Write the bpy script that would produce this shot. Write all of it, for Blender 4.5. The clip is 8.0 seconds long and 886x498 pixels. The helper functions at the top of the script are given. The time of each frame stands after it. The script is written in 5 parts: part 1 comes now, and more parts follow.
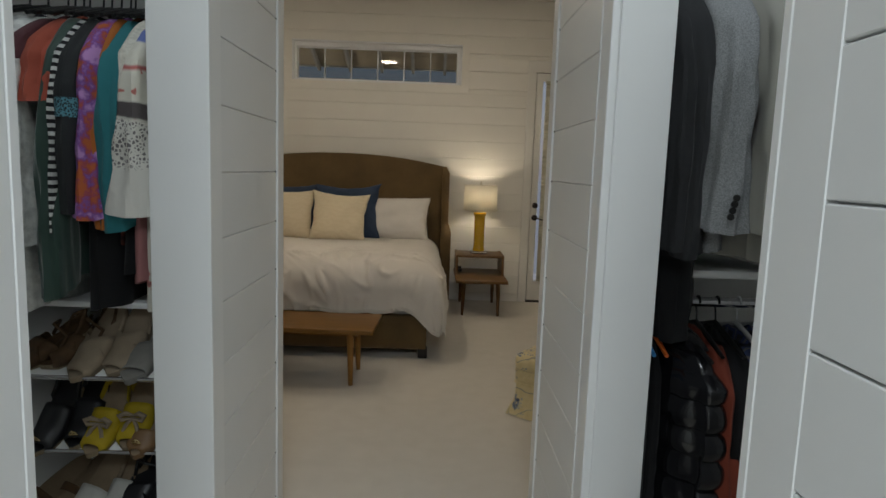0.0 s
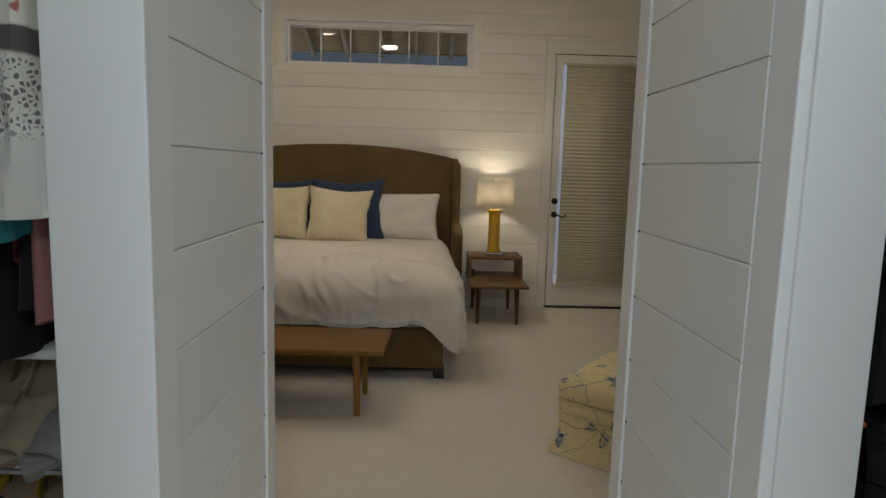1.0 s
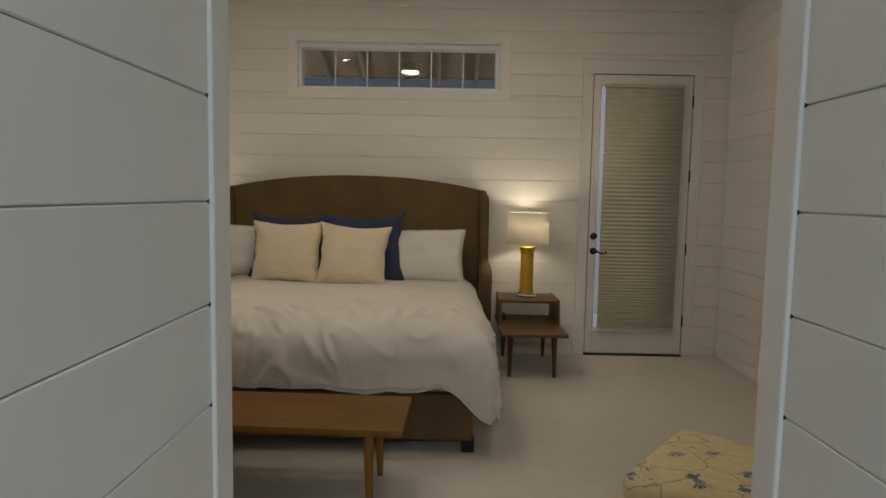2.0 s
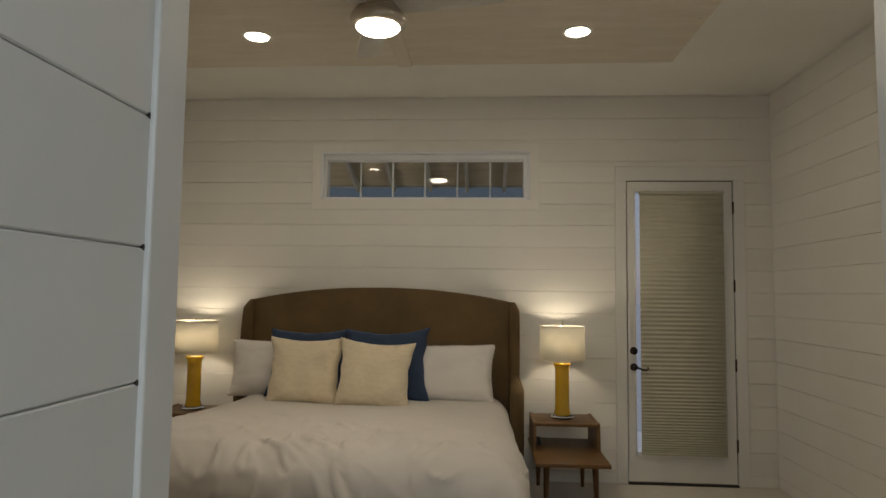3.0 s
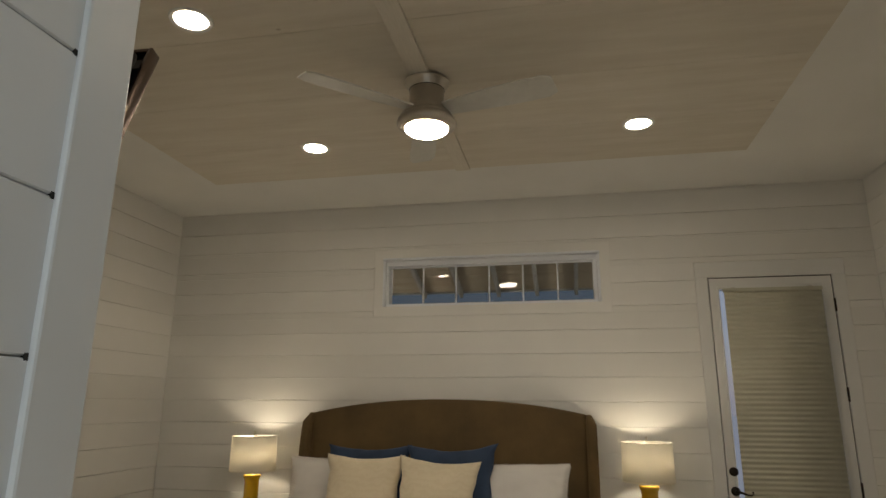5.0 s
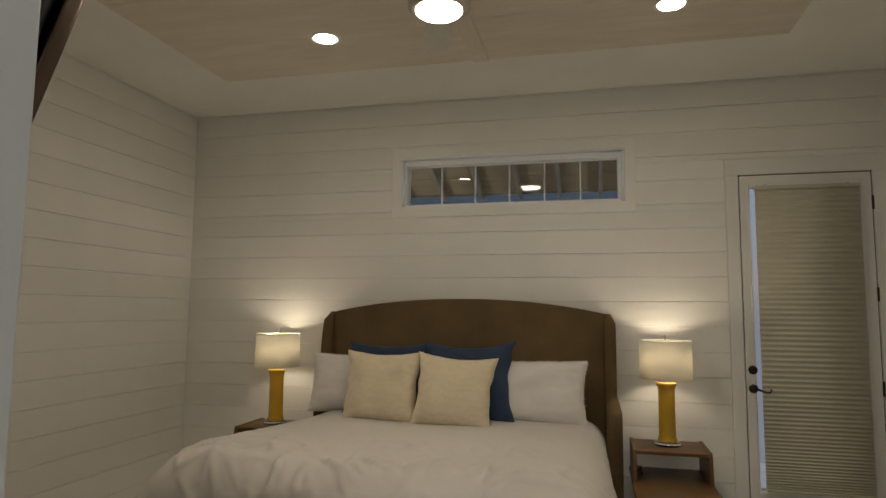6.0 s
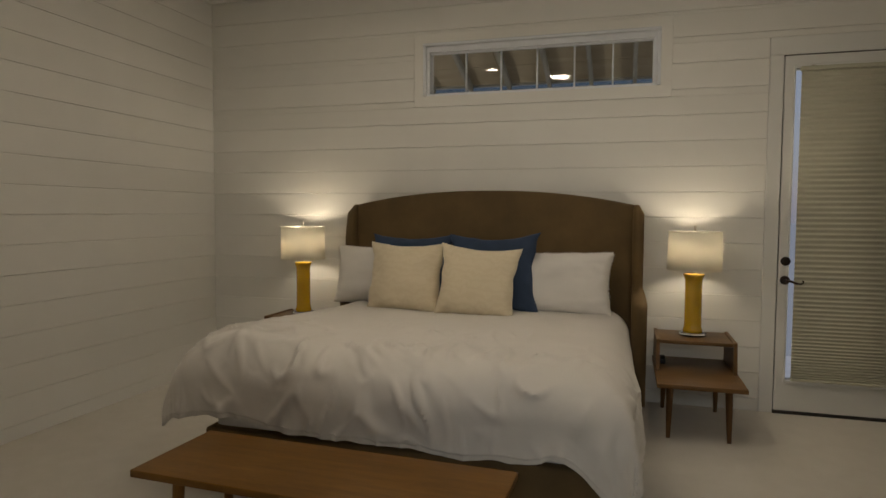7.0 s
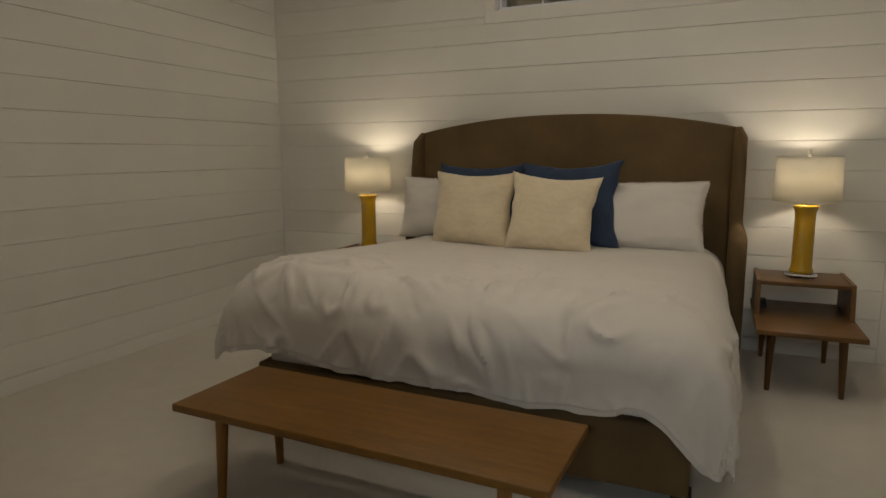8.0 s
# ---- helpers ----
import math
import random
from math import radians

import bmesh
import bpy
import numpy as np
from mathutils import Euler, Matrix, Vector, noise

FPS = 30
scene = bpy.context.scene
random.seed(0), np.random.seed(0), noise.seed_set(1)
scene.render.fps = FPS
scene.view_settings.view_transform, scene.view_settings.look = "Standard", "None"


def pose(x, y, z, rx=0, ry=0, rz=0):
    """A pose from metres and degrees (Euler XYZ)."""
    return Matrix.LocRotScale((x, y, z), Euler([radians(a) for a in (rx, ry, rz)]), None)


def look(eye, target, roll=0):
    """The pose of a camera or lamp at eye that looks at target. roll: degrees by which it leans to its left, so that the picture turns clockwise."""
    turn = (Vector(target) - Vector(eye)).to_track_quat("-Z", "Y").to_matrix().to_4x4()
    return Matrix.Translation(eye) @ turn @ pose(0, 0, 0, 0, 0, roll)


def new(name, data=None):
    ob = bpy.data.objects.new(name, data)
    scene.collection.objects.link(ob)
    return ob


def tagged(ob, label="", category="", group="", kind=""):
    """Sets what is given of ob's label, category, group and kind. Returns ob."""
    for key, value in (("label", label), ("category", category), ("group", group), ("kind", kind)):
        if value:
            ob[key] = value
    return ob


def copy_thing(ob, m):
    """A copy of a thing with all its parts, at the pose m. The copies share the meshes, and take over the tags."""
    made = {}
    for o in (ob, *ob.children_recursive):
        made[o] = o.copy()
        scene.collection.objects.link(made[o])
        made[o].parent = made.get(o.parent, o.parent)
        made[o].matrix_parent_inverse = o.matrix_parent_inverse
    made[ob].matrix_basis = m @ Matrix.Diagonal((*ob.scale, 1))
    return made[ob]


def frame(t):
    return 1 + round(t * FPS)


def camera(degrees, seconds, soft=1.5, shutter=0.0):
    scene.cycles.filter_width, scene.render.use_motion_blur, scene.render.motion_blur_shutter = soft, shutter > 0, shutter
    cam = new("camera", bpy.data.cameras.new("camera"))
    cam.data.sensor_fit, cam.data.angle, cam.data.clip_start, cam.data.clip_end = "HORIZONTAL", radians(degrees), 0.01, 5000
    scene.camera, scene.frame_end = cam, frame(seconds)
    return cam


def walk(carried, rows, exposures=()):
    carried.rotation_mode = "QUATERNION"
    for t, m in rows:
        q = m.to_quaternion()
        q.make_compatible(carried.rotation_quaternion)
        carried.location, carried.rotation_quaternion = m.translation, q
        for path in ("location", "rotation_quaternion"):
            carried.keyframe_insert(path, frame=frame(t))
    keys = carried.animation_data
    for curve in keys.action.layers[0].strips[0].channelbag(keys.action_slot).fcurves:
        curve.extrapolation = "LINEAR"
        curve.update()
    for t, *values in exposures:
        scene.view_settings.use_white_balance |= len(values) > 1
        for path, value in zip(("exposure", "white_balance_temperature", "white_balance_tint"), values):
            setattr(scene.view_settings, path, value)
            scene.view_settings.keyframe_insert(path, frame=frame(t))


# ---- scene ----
cam = camera(70.6, 8.0)
PATH = [
    (0, (0.073, -0.268, 1.413), (0.11, 1.716, 1.162), 2.0),
    (0.5, (-0.019, 0.043, 1.385), (0.032, 2.026, 1.13), 1.8),
    (1, (-0.070, 0.380, 1.36), (-0.016, 2.362, 1.102), 1.6),
    (1.2, (-0.06, 0.524, 1.363), (-0.014, 2.506, 1.1), 1.4),
    (2.3, (-0.097, 1.101, 1.428), (-0.151, 3.097, 1.323), 1.0),
    (2.5, (-0.089, 1.158, 1.447), (-0.167, 3.156, 1.396), 0.9),
    (3, (-0.05, 1.258, 1.508), (-0.18, 3.249, 1.651), 0.7),
    (3.5, (-0.024, 1.303, 1.556), (-0.197, 3.261, 1.926), 0.6),
    (4, (0.002, 1.367, 1.558), (-0.245, 3.285, 2.067), 0.8),
    (4.2, (0.01, 1.402, 1.561), (-0.275, 3.31, 2.087), 0.7),
    (5.3, (0.072, 1.541, 1.501), (-0.336, 3.454, 1.918), 0.4),
    (5.5, (0.077, 1.574, 1.492), (-0.353, 3.494, 1.848), 0.5),
    (6, (0.094, 1.619, 1.466), (-0.374, 3.553, 1.66), 0.5),
    (6.5, (0.11, 1.657, 1.438), (-0.406, 3.589, 1.476), 0.2),
    (7, (0.116, 1.715, 1.385), (-0.443, 3.632, 1.269), 0.3),
    (7.5, (0.108, 1.853, 1.34), (-0.488, 3.748, 1.11), 0.2),
    (7.8, (0.103, 1.974, 1.312), (-0.601, 3.824, 1.027), -0.2),
    (8, (0.095, 2.046, 1.289), (-0.702, 3.856, 0.989), -0.3),
]
walk(cam, [(t, look(eye, target, roll)) for t, eye, target, roll in PATH],
     [(0, -0.27), (1.0, -0.20), (2.3, -0.20), (4.0, -0.20), (6.0, -0.18), (7.0, -0.23), (8.0, -0.27)])

# ---- world and lamps ----
world = bpy.data.worlds.new("dusk")
scene.world = world
world.use_nodes = True
wn = world.node_tree
sky = wn.nodes.new("ShaderNodeTexSky")
sky.sky_type, sky.sun_disc = "NISHITA", False
sky.sun_elevation, sky.sun_rotation, sky.ozone_density = radians(4.0), radians(180), 3.2
haze = wn.nodes.new("ShaderNodeMix")
haze.data_type, haze.blend_type = "RGBA", "MULTIPLY"
haze.inputs["Factor"].default_value, haze.inputs["B"].default_value = 1.0, (1.50, 0.93, 0.88, 1)
wn.links.new(sky.outputs[0], haze.inputs["A"])
wn.links.new(haze.outputs["Result"], wn.nodes["Background"].inputs[0])
wn.nodes["Background"].inputs[1].default_value = 0.045

WARM = (1.0, 0.865, 0.67)
BULB = (1.0, 0.845, 0.61)
COOL = (0.89, 1.0, 1.07)


def area_lamp(name, x, y, z, sx, sy, power, color):
    data = bpy.data.lights.new(name, "AREA")
    data.shape, data.size, data.size_y, data.energy, data.color = "RECTANGLE", sx, sy, power, color
    ob = new(name, data)
    ob.matrix_world = pose(x, y, z)
    return ob


area_lamp("dressing_light", 0.12, -1.3, 2.66, 1.2, 0.6, 58.0, COOL)
# added fill lamps, unseen, low at the house wall past both ends of the strip window
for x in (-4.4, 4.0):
    porch_fill = new("porch_fill_light", bpy.data.lights.new("porch_fill_light", "POINT"))
    porch_fill.data.energy, porch_fill.data.color, porch_fill.data.shadow_soft_size = 150.0, (1.0, 0.92, 0.78), 0.06
    porch_fill.location = (x, 6.92, 0.35)
# added lamp standing in for dusk sky in the garden door's opening, seen beside the blind
door_fill = area_lamp("door_fill_light", 1.557, 6.585, 1.305, 0.70, 2.14, 1.3, (0.80, 0.87, 1.08))
door_fill.matrix_world = pose(1.557, 6.585, 1.305, -90)
for x, power in ((-0.85, 3.6), (0.85, 5.6)):
    area_lamp("closet_light", x, 0.92, 2.72, 0.4, 0.25, power, COOL)


# ---- materials ----
def nodes_of(name):
    m = bpy.data.materials.new(name)
    m.use_nodes = True
    return m, m.node_tree, m.node_tree.nodes["Principled BSDF"]


def tex_coord(nt, scale=(1, 1, 1), rot=(0, 0, 0), space="Object"):
    c, mp = nt.nodes.new("ShaderNodeTexCoord"), nt.nodes.new("ShaderNodeMapping")
    mp.inputs["Scale"].default_value, mp.inputs["Rotation"].default_value = scale, rot
    nt.links.new(c.outputs[space], mp.inputs["Vector"])
    return mp.outputs["Vector"]


def noise_tex(nt, vec, scale, detail=4.0, rough=0.55):
    n = nt.nodes.new("ShaderNodeTexNoise")
    n.inputs["Scale"].default_value, n.inputs["Detail"].default_value, n.inputs["Roughness"].default_value = scale, detail, rough
    nt.links.new(vec, n.inputs["Vector"])
    return n.outputs["Fac"]


def ramp(nt, fac, stops):
    r = nt.nodes.new("ShaderNodeValToRGB")
    while len(r.color_ramp.elements) < len(stops):
        r.color_ramp.elements.new(0.5)
    for e, (p, c) in zip(r.color_ramp.elements, stops):
        e.position, e.color = p, (*c, 1)
    nt.links.new(fac, r.inputs["Fac"])
    return r.outputs["Color"]


def mix(nt, fac, a, b, blend="MIX"):
    m = nt.nodes.new("ShaderNodeMix")
    m.data_type, m.blend_type = "RGBA", blend
    for slot, v in ((m.inputs["Factor"], fac), (m.inputs["A"], a), (m.inputs["B"], b)):
        if isinstance(v, (int, float)):
            slot.default_value = v
        elif isinstance(v, tuple):
            slot.default_value = (*v, 1)
        else:
            nt.links.new(v, slot)
    return m.outputs["Result"]


def math_node(nt, op, a, b=0.0):
    m = nt.nodes.new("ShaderNodeMath")
    m.operation = op
    for slot, v in zip(m.inputs, (a, b)):
        if isinstance(v, (int, float)):
            slot.default_value = v
        else:
            nt.links.new(v, slot)
    return m.outputs[0]


def bump(nt, bsdf, height, strength, distance):
    b = nt.nodes.new("ShaderNodeBump")
    b.inputs["Strength"].default_value, b.inputs["Distance"].default_value = strength, distance
    nt.links.new(height, b.inputs["Height"])
    nt.links.new(b.outputs["Normal"], bsdf.inputs["Normal"])


def shade(c, k):
    return tuple(min(1.0, v * k) for v in c)


def paint(name, color, rough=0.45, spread=0.05, coarse=1.3):
    m, nt, b = nodes_of(name)
    v = tex_coord(nt)
    big, small = noise_tex(nt, v, coarse, 3), noise_tex(nt, v, 60, 3)
    col = ramp(nt, big, [(0.3, shade(color, 1 - spread)), (0.7, shade(color, 1 + spread * 0.5))])
    info = nt.nodes.new("ShaderNodeObjectInfo")
    tint = ramp(nt, info.outputs["Random"], [(0.0, (0.955, 0.955, 0.95)), (1.0, (1, 1, 1))])
    nt.links.new(mix(nt, 1.0, col, tint, "MULTIPLY"), b.inputs["Base Color"])
    b.inputs["Roughness"].default_value = rough
    bump(nt, b, small, 0.12, 0.002)
    return m


def wood(name, dark, light, axis_scale=(1.2, 14, 14), rough=0.38, coat=0.15):
    m, nt, b = nodes_of(name)
    v = tex_coord(nt, axis_scale)
    n1 = noise_tex(nt, v, 2.2, 6, 0.6)
    n2 = noise_tex(nt, tex_coord(nt, tuple(s * 5 for s in axis_scale)), 3.0, 4)
    n3 = noise_tex(nt, tex_coord(nt), 3.0, 2)
    col = ramp(nt, n1, [(0.25, dark), (0.75, light)])
    col = mix(nt, 0.35, col, ramp(nt, n2, [(0.3, shade(dark, 0.8)), (0.7, light)]))
    col = mix(nt, 0.25, col, ramp(nt, n3, [(0.3, dark), (0.7, light)]))
    nt.links.new(col, b.inputs["Base Color"])
    b.inputs["Roughness"].default_value = rough
    b.inputs["Coat Weight"].default_value = coat
    b.inputs["Specular IOR Level"].default_value = 0.28
    bump(nt, b, n2, 0.15, 0.001)
    return m


def fabric(name, color, spread=0.12, weave=420, sheen=0.05, rough=0.9, coarse=5.0, crease=0.0):
    m, nt, b = nodes_of(name)
    v = tex_coord(nt)
    big, fine = noise_tex(nt, v, coarse, 4), noise_tex(nt, v, weave, 2)
    col = ramp(nt, big, [(0.3, shade(color, 1 - spread)), (0.7, shade(color, 1 + spread))])
    nt.links.new(col, b.inputs["Base Color"])
    b.inputs["Roughness"].default_value = rough
    b.inputs["Sheen Weight"].default_value = sheen
    h = math_node(nt, "MULTIPLY", fine, 0.25)
    if crease:
        h = math_node(nt, "ADD", h, math_node(nt, "MULTIPLY", noise_tex(nt, v, 14, 5, 0.6), crease))
    bump(nt, b, h, 0.35, 0.004)
    return m


def velvet(name, color, edge):
    m, nt, b = nodes_of(name)
    v = tex_coord(nt)
    col = ramp(nt, noise_tex(nt, v, 3.5, 5), [(0.3, shade(color, 0.75)), (0.7, shade(color, 1.25))])
    nt.links.new(col, b.inputs["Base Color"])
    b.inputs["Roughness"].default_value = 0.85
    b.inputs["Sheen Weight"].default_value = 0.55
    b.inputs["Sheen Roughness"].default_value = 0.4
    b.inputs["Sheen Tint"].default_value = (*edge, 1)
    bump(nt, b, noise_tex(nt, v, 300, 2), 0.25, 0.002)
    return m


def metal(name, color, rough=0.3):
    m, nt, b = nodes_of(name)
    v = tex_coord(nt)
    nt.links.new(ramp(nt, noise_tex(nt, v, 8, 3), [(0.3, shade(color, 0.85)), (0.7, color)]), b.inputs["Base Color"])
    b.inputs["Metallic"].default_value, b.inputs["Roughness"].default_value = 1.0, rough
    bump(nt, b, noise_tex(nt, v, 200, 2), 0.05, 0.001)
    return m


def plain(name, color, rough=0.5, spread=0.08, scale=20, coat=0.0):
    m, nt, b = nodes_of(name)
    v = tex_coord(nt)
    nt.links.new(ramp(nt, noise_tex(nt, v, scale, 3), [(0.3, shade(color, 1 - spread)), (0.7, shade(color, 1 + spread))]), b.inputs["Base Color"])
    b.inputs["Roughness"].default_value = rough
    b.inputs["Coat Weight"].default_value = coat
    return m


def glowing(name, color, strength):
    m, nt, b = nodes_of(name)
    b.inputs["Base Color"].default_value = (0.8, 0.8, 0.8, 1)
    b.inputs["Emission Color"].default_value = (*color, 1)
    b.inputs["Emission Strength"].default_value = strength
    return m


def glass(name, tint=(1, 1, 1), rough=0.0):
    m, nt, b = nodes_of(name)
    b.inputs["Base Color"].default_value = (*tint, 1)
    b.inputs["Transmission Weight"].default_value = 1.0
    b.inputs["Roughness"].default_value = rough
    b.inputs["IOR"].default_value = 1.45
    return m


def lamp_cloth(name, color):
    m, nt, b = nodes_of(name)
    v = tex_coord(nt)
    col = ramp(nt, noise_tex(nt, tex_coord(nt, (1, 1, 5)), 160, 3), [(0.3, shade(color, 0.96)), (0.7, color)])
    t, mx, out = nt.nodes.new("ShaderNodeBsdfTranslucent"), nt.nodes.new("ShaderNodeMixShader"), nt.nodes["Material Output"]
    nt.links.new(col, b.inputs["Base Color"])
    nt.links.new(col, t.inputs["Color"])
    b.inputs["Roughness"].default_value = 0.9
    mx.inputs[0].default_value = 0.36
    nt.links.new(b.outputs[0], mx.inputs[1])
    nt.links.new(t.outputs[0], mx.inputs[2])
    nt.links.new(mx.outputs[0], out.inputs["Surface"])
    bump(nt, b, noise_tex(nt, v, 500, 2), 0.2, 0.001)
    return m


def carpet_material():
    m, nt, b = nodes_of("carpet")
    v = tex_coord(nt)
    big, mid, fine = noise_tex(nt, v, 0.9, 3), noise_tex(nt, v, 9, 4), noise_tex(nt, v, 260, 2)
    col = ramp(nt, big, [(0.3, (0.60, 0.56, 0.50)), (0.7, (0.68, 0.635, 0.575))])
    col = mix(nt, 0.4, col, ramp(nt, mid, [(0.3, (0.56, 0.52, 0.46)), (0.7, (0.70, 0.66, 0.60))]))
    col = mix(nt, 0.3, col, ramp(nt, fine, [(0.3, (0.48, 0.44, 0.38)), (0.7, (0.74, 0.70, 0.64))]))
    nt.links.new(col, b.inputs["Base Color"])
    b.inputs["Roughness"].default_value, b.inputs["Sheen Weight"].default_value = 1.0, 0.2
    bump(nt, b, math_node(nt, "ADD", fine, math_node(nt, "MULTIPLY", mid, 0.7)), 0.6, 0.006)
    return m


def plank_material():
    m, nt, b = nodes_of("whitewashed_planks")
    v = tex_coord(nt, (0.9, 7, 7))
    n1 = noise_tex(nt, v, 2.0, 6, 0.62)
    geo = nt.nodes.new("ShaderNodeNewGeometry")
    col = ramp(nt, n1, [(0.25, (0.70, 0.64, 0.54)), (0.75, (0.83, 0.78, 0.69))])
    tint = ramp(nt, geo.outputs["Random Per Island"], [(0.0, (0.93, 0.925, 0.91)), (1.0, (1, 1, 1))])
    vor = nt.nodes.new("ShaderNodeTexVoronoi")
    vor.inputs["Scale"].default_value = 1.6
    nt.links.new(tex_coord(nt, (1, 1.6, 1)), vor.inputs["Vector"])
    knot = ramp(nt, vor.outputs["Distance"], [(0.012, (0.25, 0.17, 0.11)), (0.035, (1, 1, 1))])
    col = mix(nt, 1.0, col, tint, "MULTIPLY")
    col = mix(nt, 0.8, col, knot, "MULTIPLY")
    nt.links.new(col, b.inputs["Base Color"])
    b.inputs["Roughness"].default_value = 0.6
    bump(nt, b, n1, 0.15, 0.002)
    return m


def floral_material():
    """Yellow cotton with blue and pale blue blossoms, leaves and winding stems."""
    m, nt, b = nodes_of("floral_cotton")
    v = tex_coord(nt)
    warp = nt.nodes.new("ShaderNodeTexNoise")
    warp.inputs["Scale"].default_value = 9
    nt.links.new(v, warp.inputs["Vector"])
    vm = nt.nodes.new("ShaderNodeVectorMath")
    vm.operation = "MULTIPLY_ADD"
    nt.links.new(warp.outputs["Color"], vm.inputs[0])
    vm.inputs[1].default_value = (0.07, 0.07, 0.07)
    nt.links.new(v, vm.inputs[2])
    base = ramp(nt, noise_tex(nt, v, 30, 3), [(0.3, (0.66, 0.54, 0.29)), (0.7, (0.75, 0.63, 0.37))])
    def cells(scale, feature):
        t = nt.nodes.new("ShaderNodeTexVoronoi")
        t.feature = feature
        t.inputs["Scale"].default_value = scale
        nt.links.new(vm.outputs[0], t.inputs["Vector"])
        return t
    big = cells(8.5, "F1")
    petals = cells(62.0, "F1")
    edge = cells(62.0, "DISTANCE_TO_EDGE")
    stem = cells(5.0, "DISTANCE_TO_EDGE")
    inside = ramp(nt, math_node(nt, "ADD", big.outputs["Distance"], math_node(nt, "MULTIPLY", petals.outputs["Distance"], 0.35)), [(0.405, (1, 1, 1)), (0.43, (0, 0, 0))])
    fill = ramp(nt, petals.outputs["Color"], [(0.0, (0.07, 0.09, 0.16)), (0.40, (0.24, 0.27, 0.33)), (0.65, (0.48, 0.47, 0.44)), (0.85, (0.62, 0.51, 0.29))])
    line = ramp(nt, edge.outputs["Distance"], [(0.05, (1, 1, 1)), (0.09, (0, 0, 0))])
    flower = mix(nt, line, fill, (0.05, 0.07, 0.14))
    col = mix(nt, inside, base, flower)
    stems = ramp(nt, stem.outputs["Distance"], [(0.006, (0.7, 0.7, 0.7)), (0.012, (0, 0, 0))])
    col = mix(nt, stems, col, (0.16, 0.19, 0.24))
    nt.links.new(col, b.inputs["Base Color"])
    b.inputs["Roughness"].default_value, b.inputs["Sheen Weight"].default_value = 0.9, 0.2
    bump(nt, b, noise_tex(nt, v, 500, 2), 0.25, 0.002)
    return m


def damask_material():
    """Cream cotton with a faint paler scroll pattern."""
    m, nt, b = nodes_of("cream_damask")
    v = tex_coord(nt)
    w = nt.nodes.new("ShaderNodeTexWave")
    w.wave_type = "RINGS"
    w.inputs["Scale"].default_value, w.inputs["Distortion"].default_value, w.inputs["Detail Scale"].default_value = 7, 9, 2.2
    nt.links.new(v, w.inputs["Vector"])
    col = ramp(nt, w.outputs["Fac"], [(0.35, (0.70, 0.60, 0.43)), (0.6, (0.78, 0.69, 0.53))])
    nt.links.new(mix(nt, 0.28, (0.73, 0.63, 0.46), col), b.inputs["Base Color"])
    b.inputs["Roughness"].default_value, b.inputs["Sheen Weight"].default_value = 0.9, 0.3
    bump(nt, b, math_node(nt, "ADD", math_node(nt, "MULTIPLY", w.outputs["Fac"], 0.3), noise_tex(nt, v, 500, 2)), 0.10, 0.0008)
    return m


def patterned(name, stops, scale, kind="noise", rough=0.9, stretch=(1, 1, 1)):
    m, nt, b = nodes_of(name)
    v = tex_coord(nt, stretch)
    if kind == "noise":
        f = noise_tex(nt, v, scale, 3)
    elif kind == "cells":
        t = nt.nodes.new("ShaderNodeTexVoronoi")
        t.inputs["Scale"].default_value = scale
        nt.links.new(v, t.inputs["Vector"])
        f = t.outputs["Distance"]
    else:
        t = nt.nodes.new("ShaderNodeTexWave")
        t.bands_direction = kind
        t.inputs["Scale"].default_value = scale
        nt.links.new(v, t.inputs["Vector"])
        f = t.outputs["Fac"]
    nt.links.new(ramp(nt, f, stops), b.inputs["Base Color"])
    b.inputs["Roughness"].default_value = rough
    bump(nt, b, noise_tex(nt, v, 350, 2), 0.3, 0.003)
    return m


def checked(name, base, band, line, scale=26.0):
    """Woven checks: broad bands and thin lines both ways."""
    m, nt, b = nodes_of(name)
    col = base
    for vec, axis in ((tex_coord(nt), "Z"), (tex_coord(nt), "Y")):
        for k, color, lo in ((scale / 3, band, 0.55), (scale / 3, line, 0.94)):
            w = nt.nodes.new("ShaderNodeTexWave")
            w.bands_direction = axis
            w.inputs["Scale"].default_value = k
            nt.links.new(vec, w.inputs["Vector"])
            f = ramp(nt, w.outputs["Fac"], [(lo, (0, 0, 0)), (lo + 0.03, (0.7, 0.7, 0.7))])
            col = mix(nt, f, col, color)
    nt.links.new(col, b.inputs["Base Color"])
    b.inputs["Roughness"].default_value = 0.95
    bump(nt, b, noise_tex(nt, tex_coord(nt), 350, 2), 0.3, 0.003)
    return m


M = {}
M["wall"] = paint("white_shiplap_paint", (0.82, 0.81, 0.785), 0.5)
M["passage"] = paint("white_satin_paint", (0.78, 0.78, 0.77), 0.4)
M["trim"] = paint("white_trim_paint", (0.80, 0.80, 0.79), 0.35, 0.03)
M["ceiling"] = paint("white_ceiling_paint", (0.87, 0.86, 0.83), 0.7)
M["planks"] = plank_material()
M["carpet"] = carpet_material()
M["olive"] = velvet("olive_brown_velvet", (0.115, 0.072, 0.028), (0.30, 0.20, 0.09))
M["duvet"] = fabric("white_duvet_cotton", (0.665, 0.628, 0.590), 0.03, 420, 0.15, 0.9, 3.0, 1.3)
M["sheet"] = fabric("white_sheet", (0.72, 0.70, 0.68), 0.03)
M["pillow"] = fabric("white_pillow_cotton", (0.77, 0.74, 0.71), 0.03, 420, 0.15, 0.9, 4.0, 0.35)
M["blue"] = velvet("navy_velvet", (0.027, 0.049, 0.100), (0.10, 0.16, 0.28))
M["cream"] = damask_material()
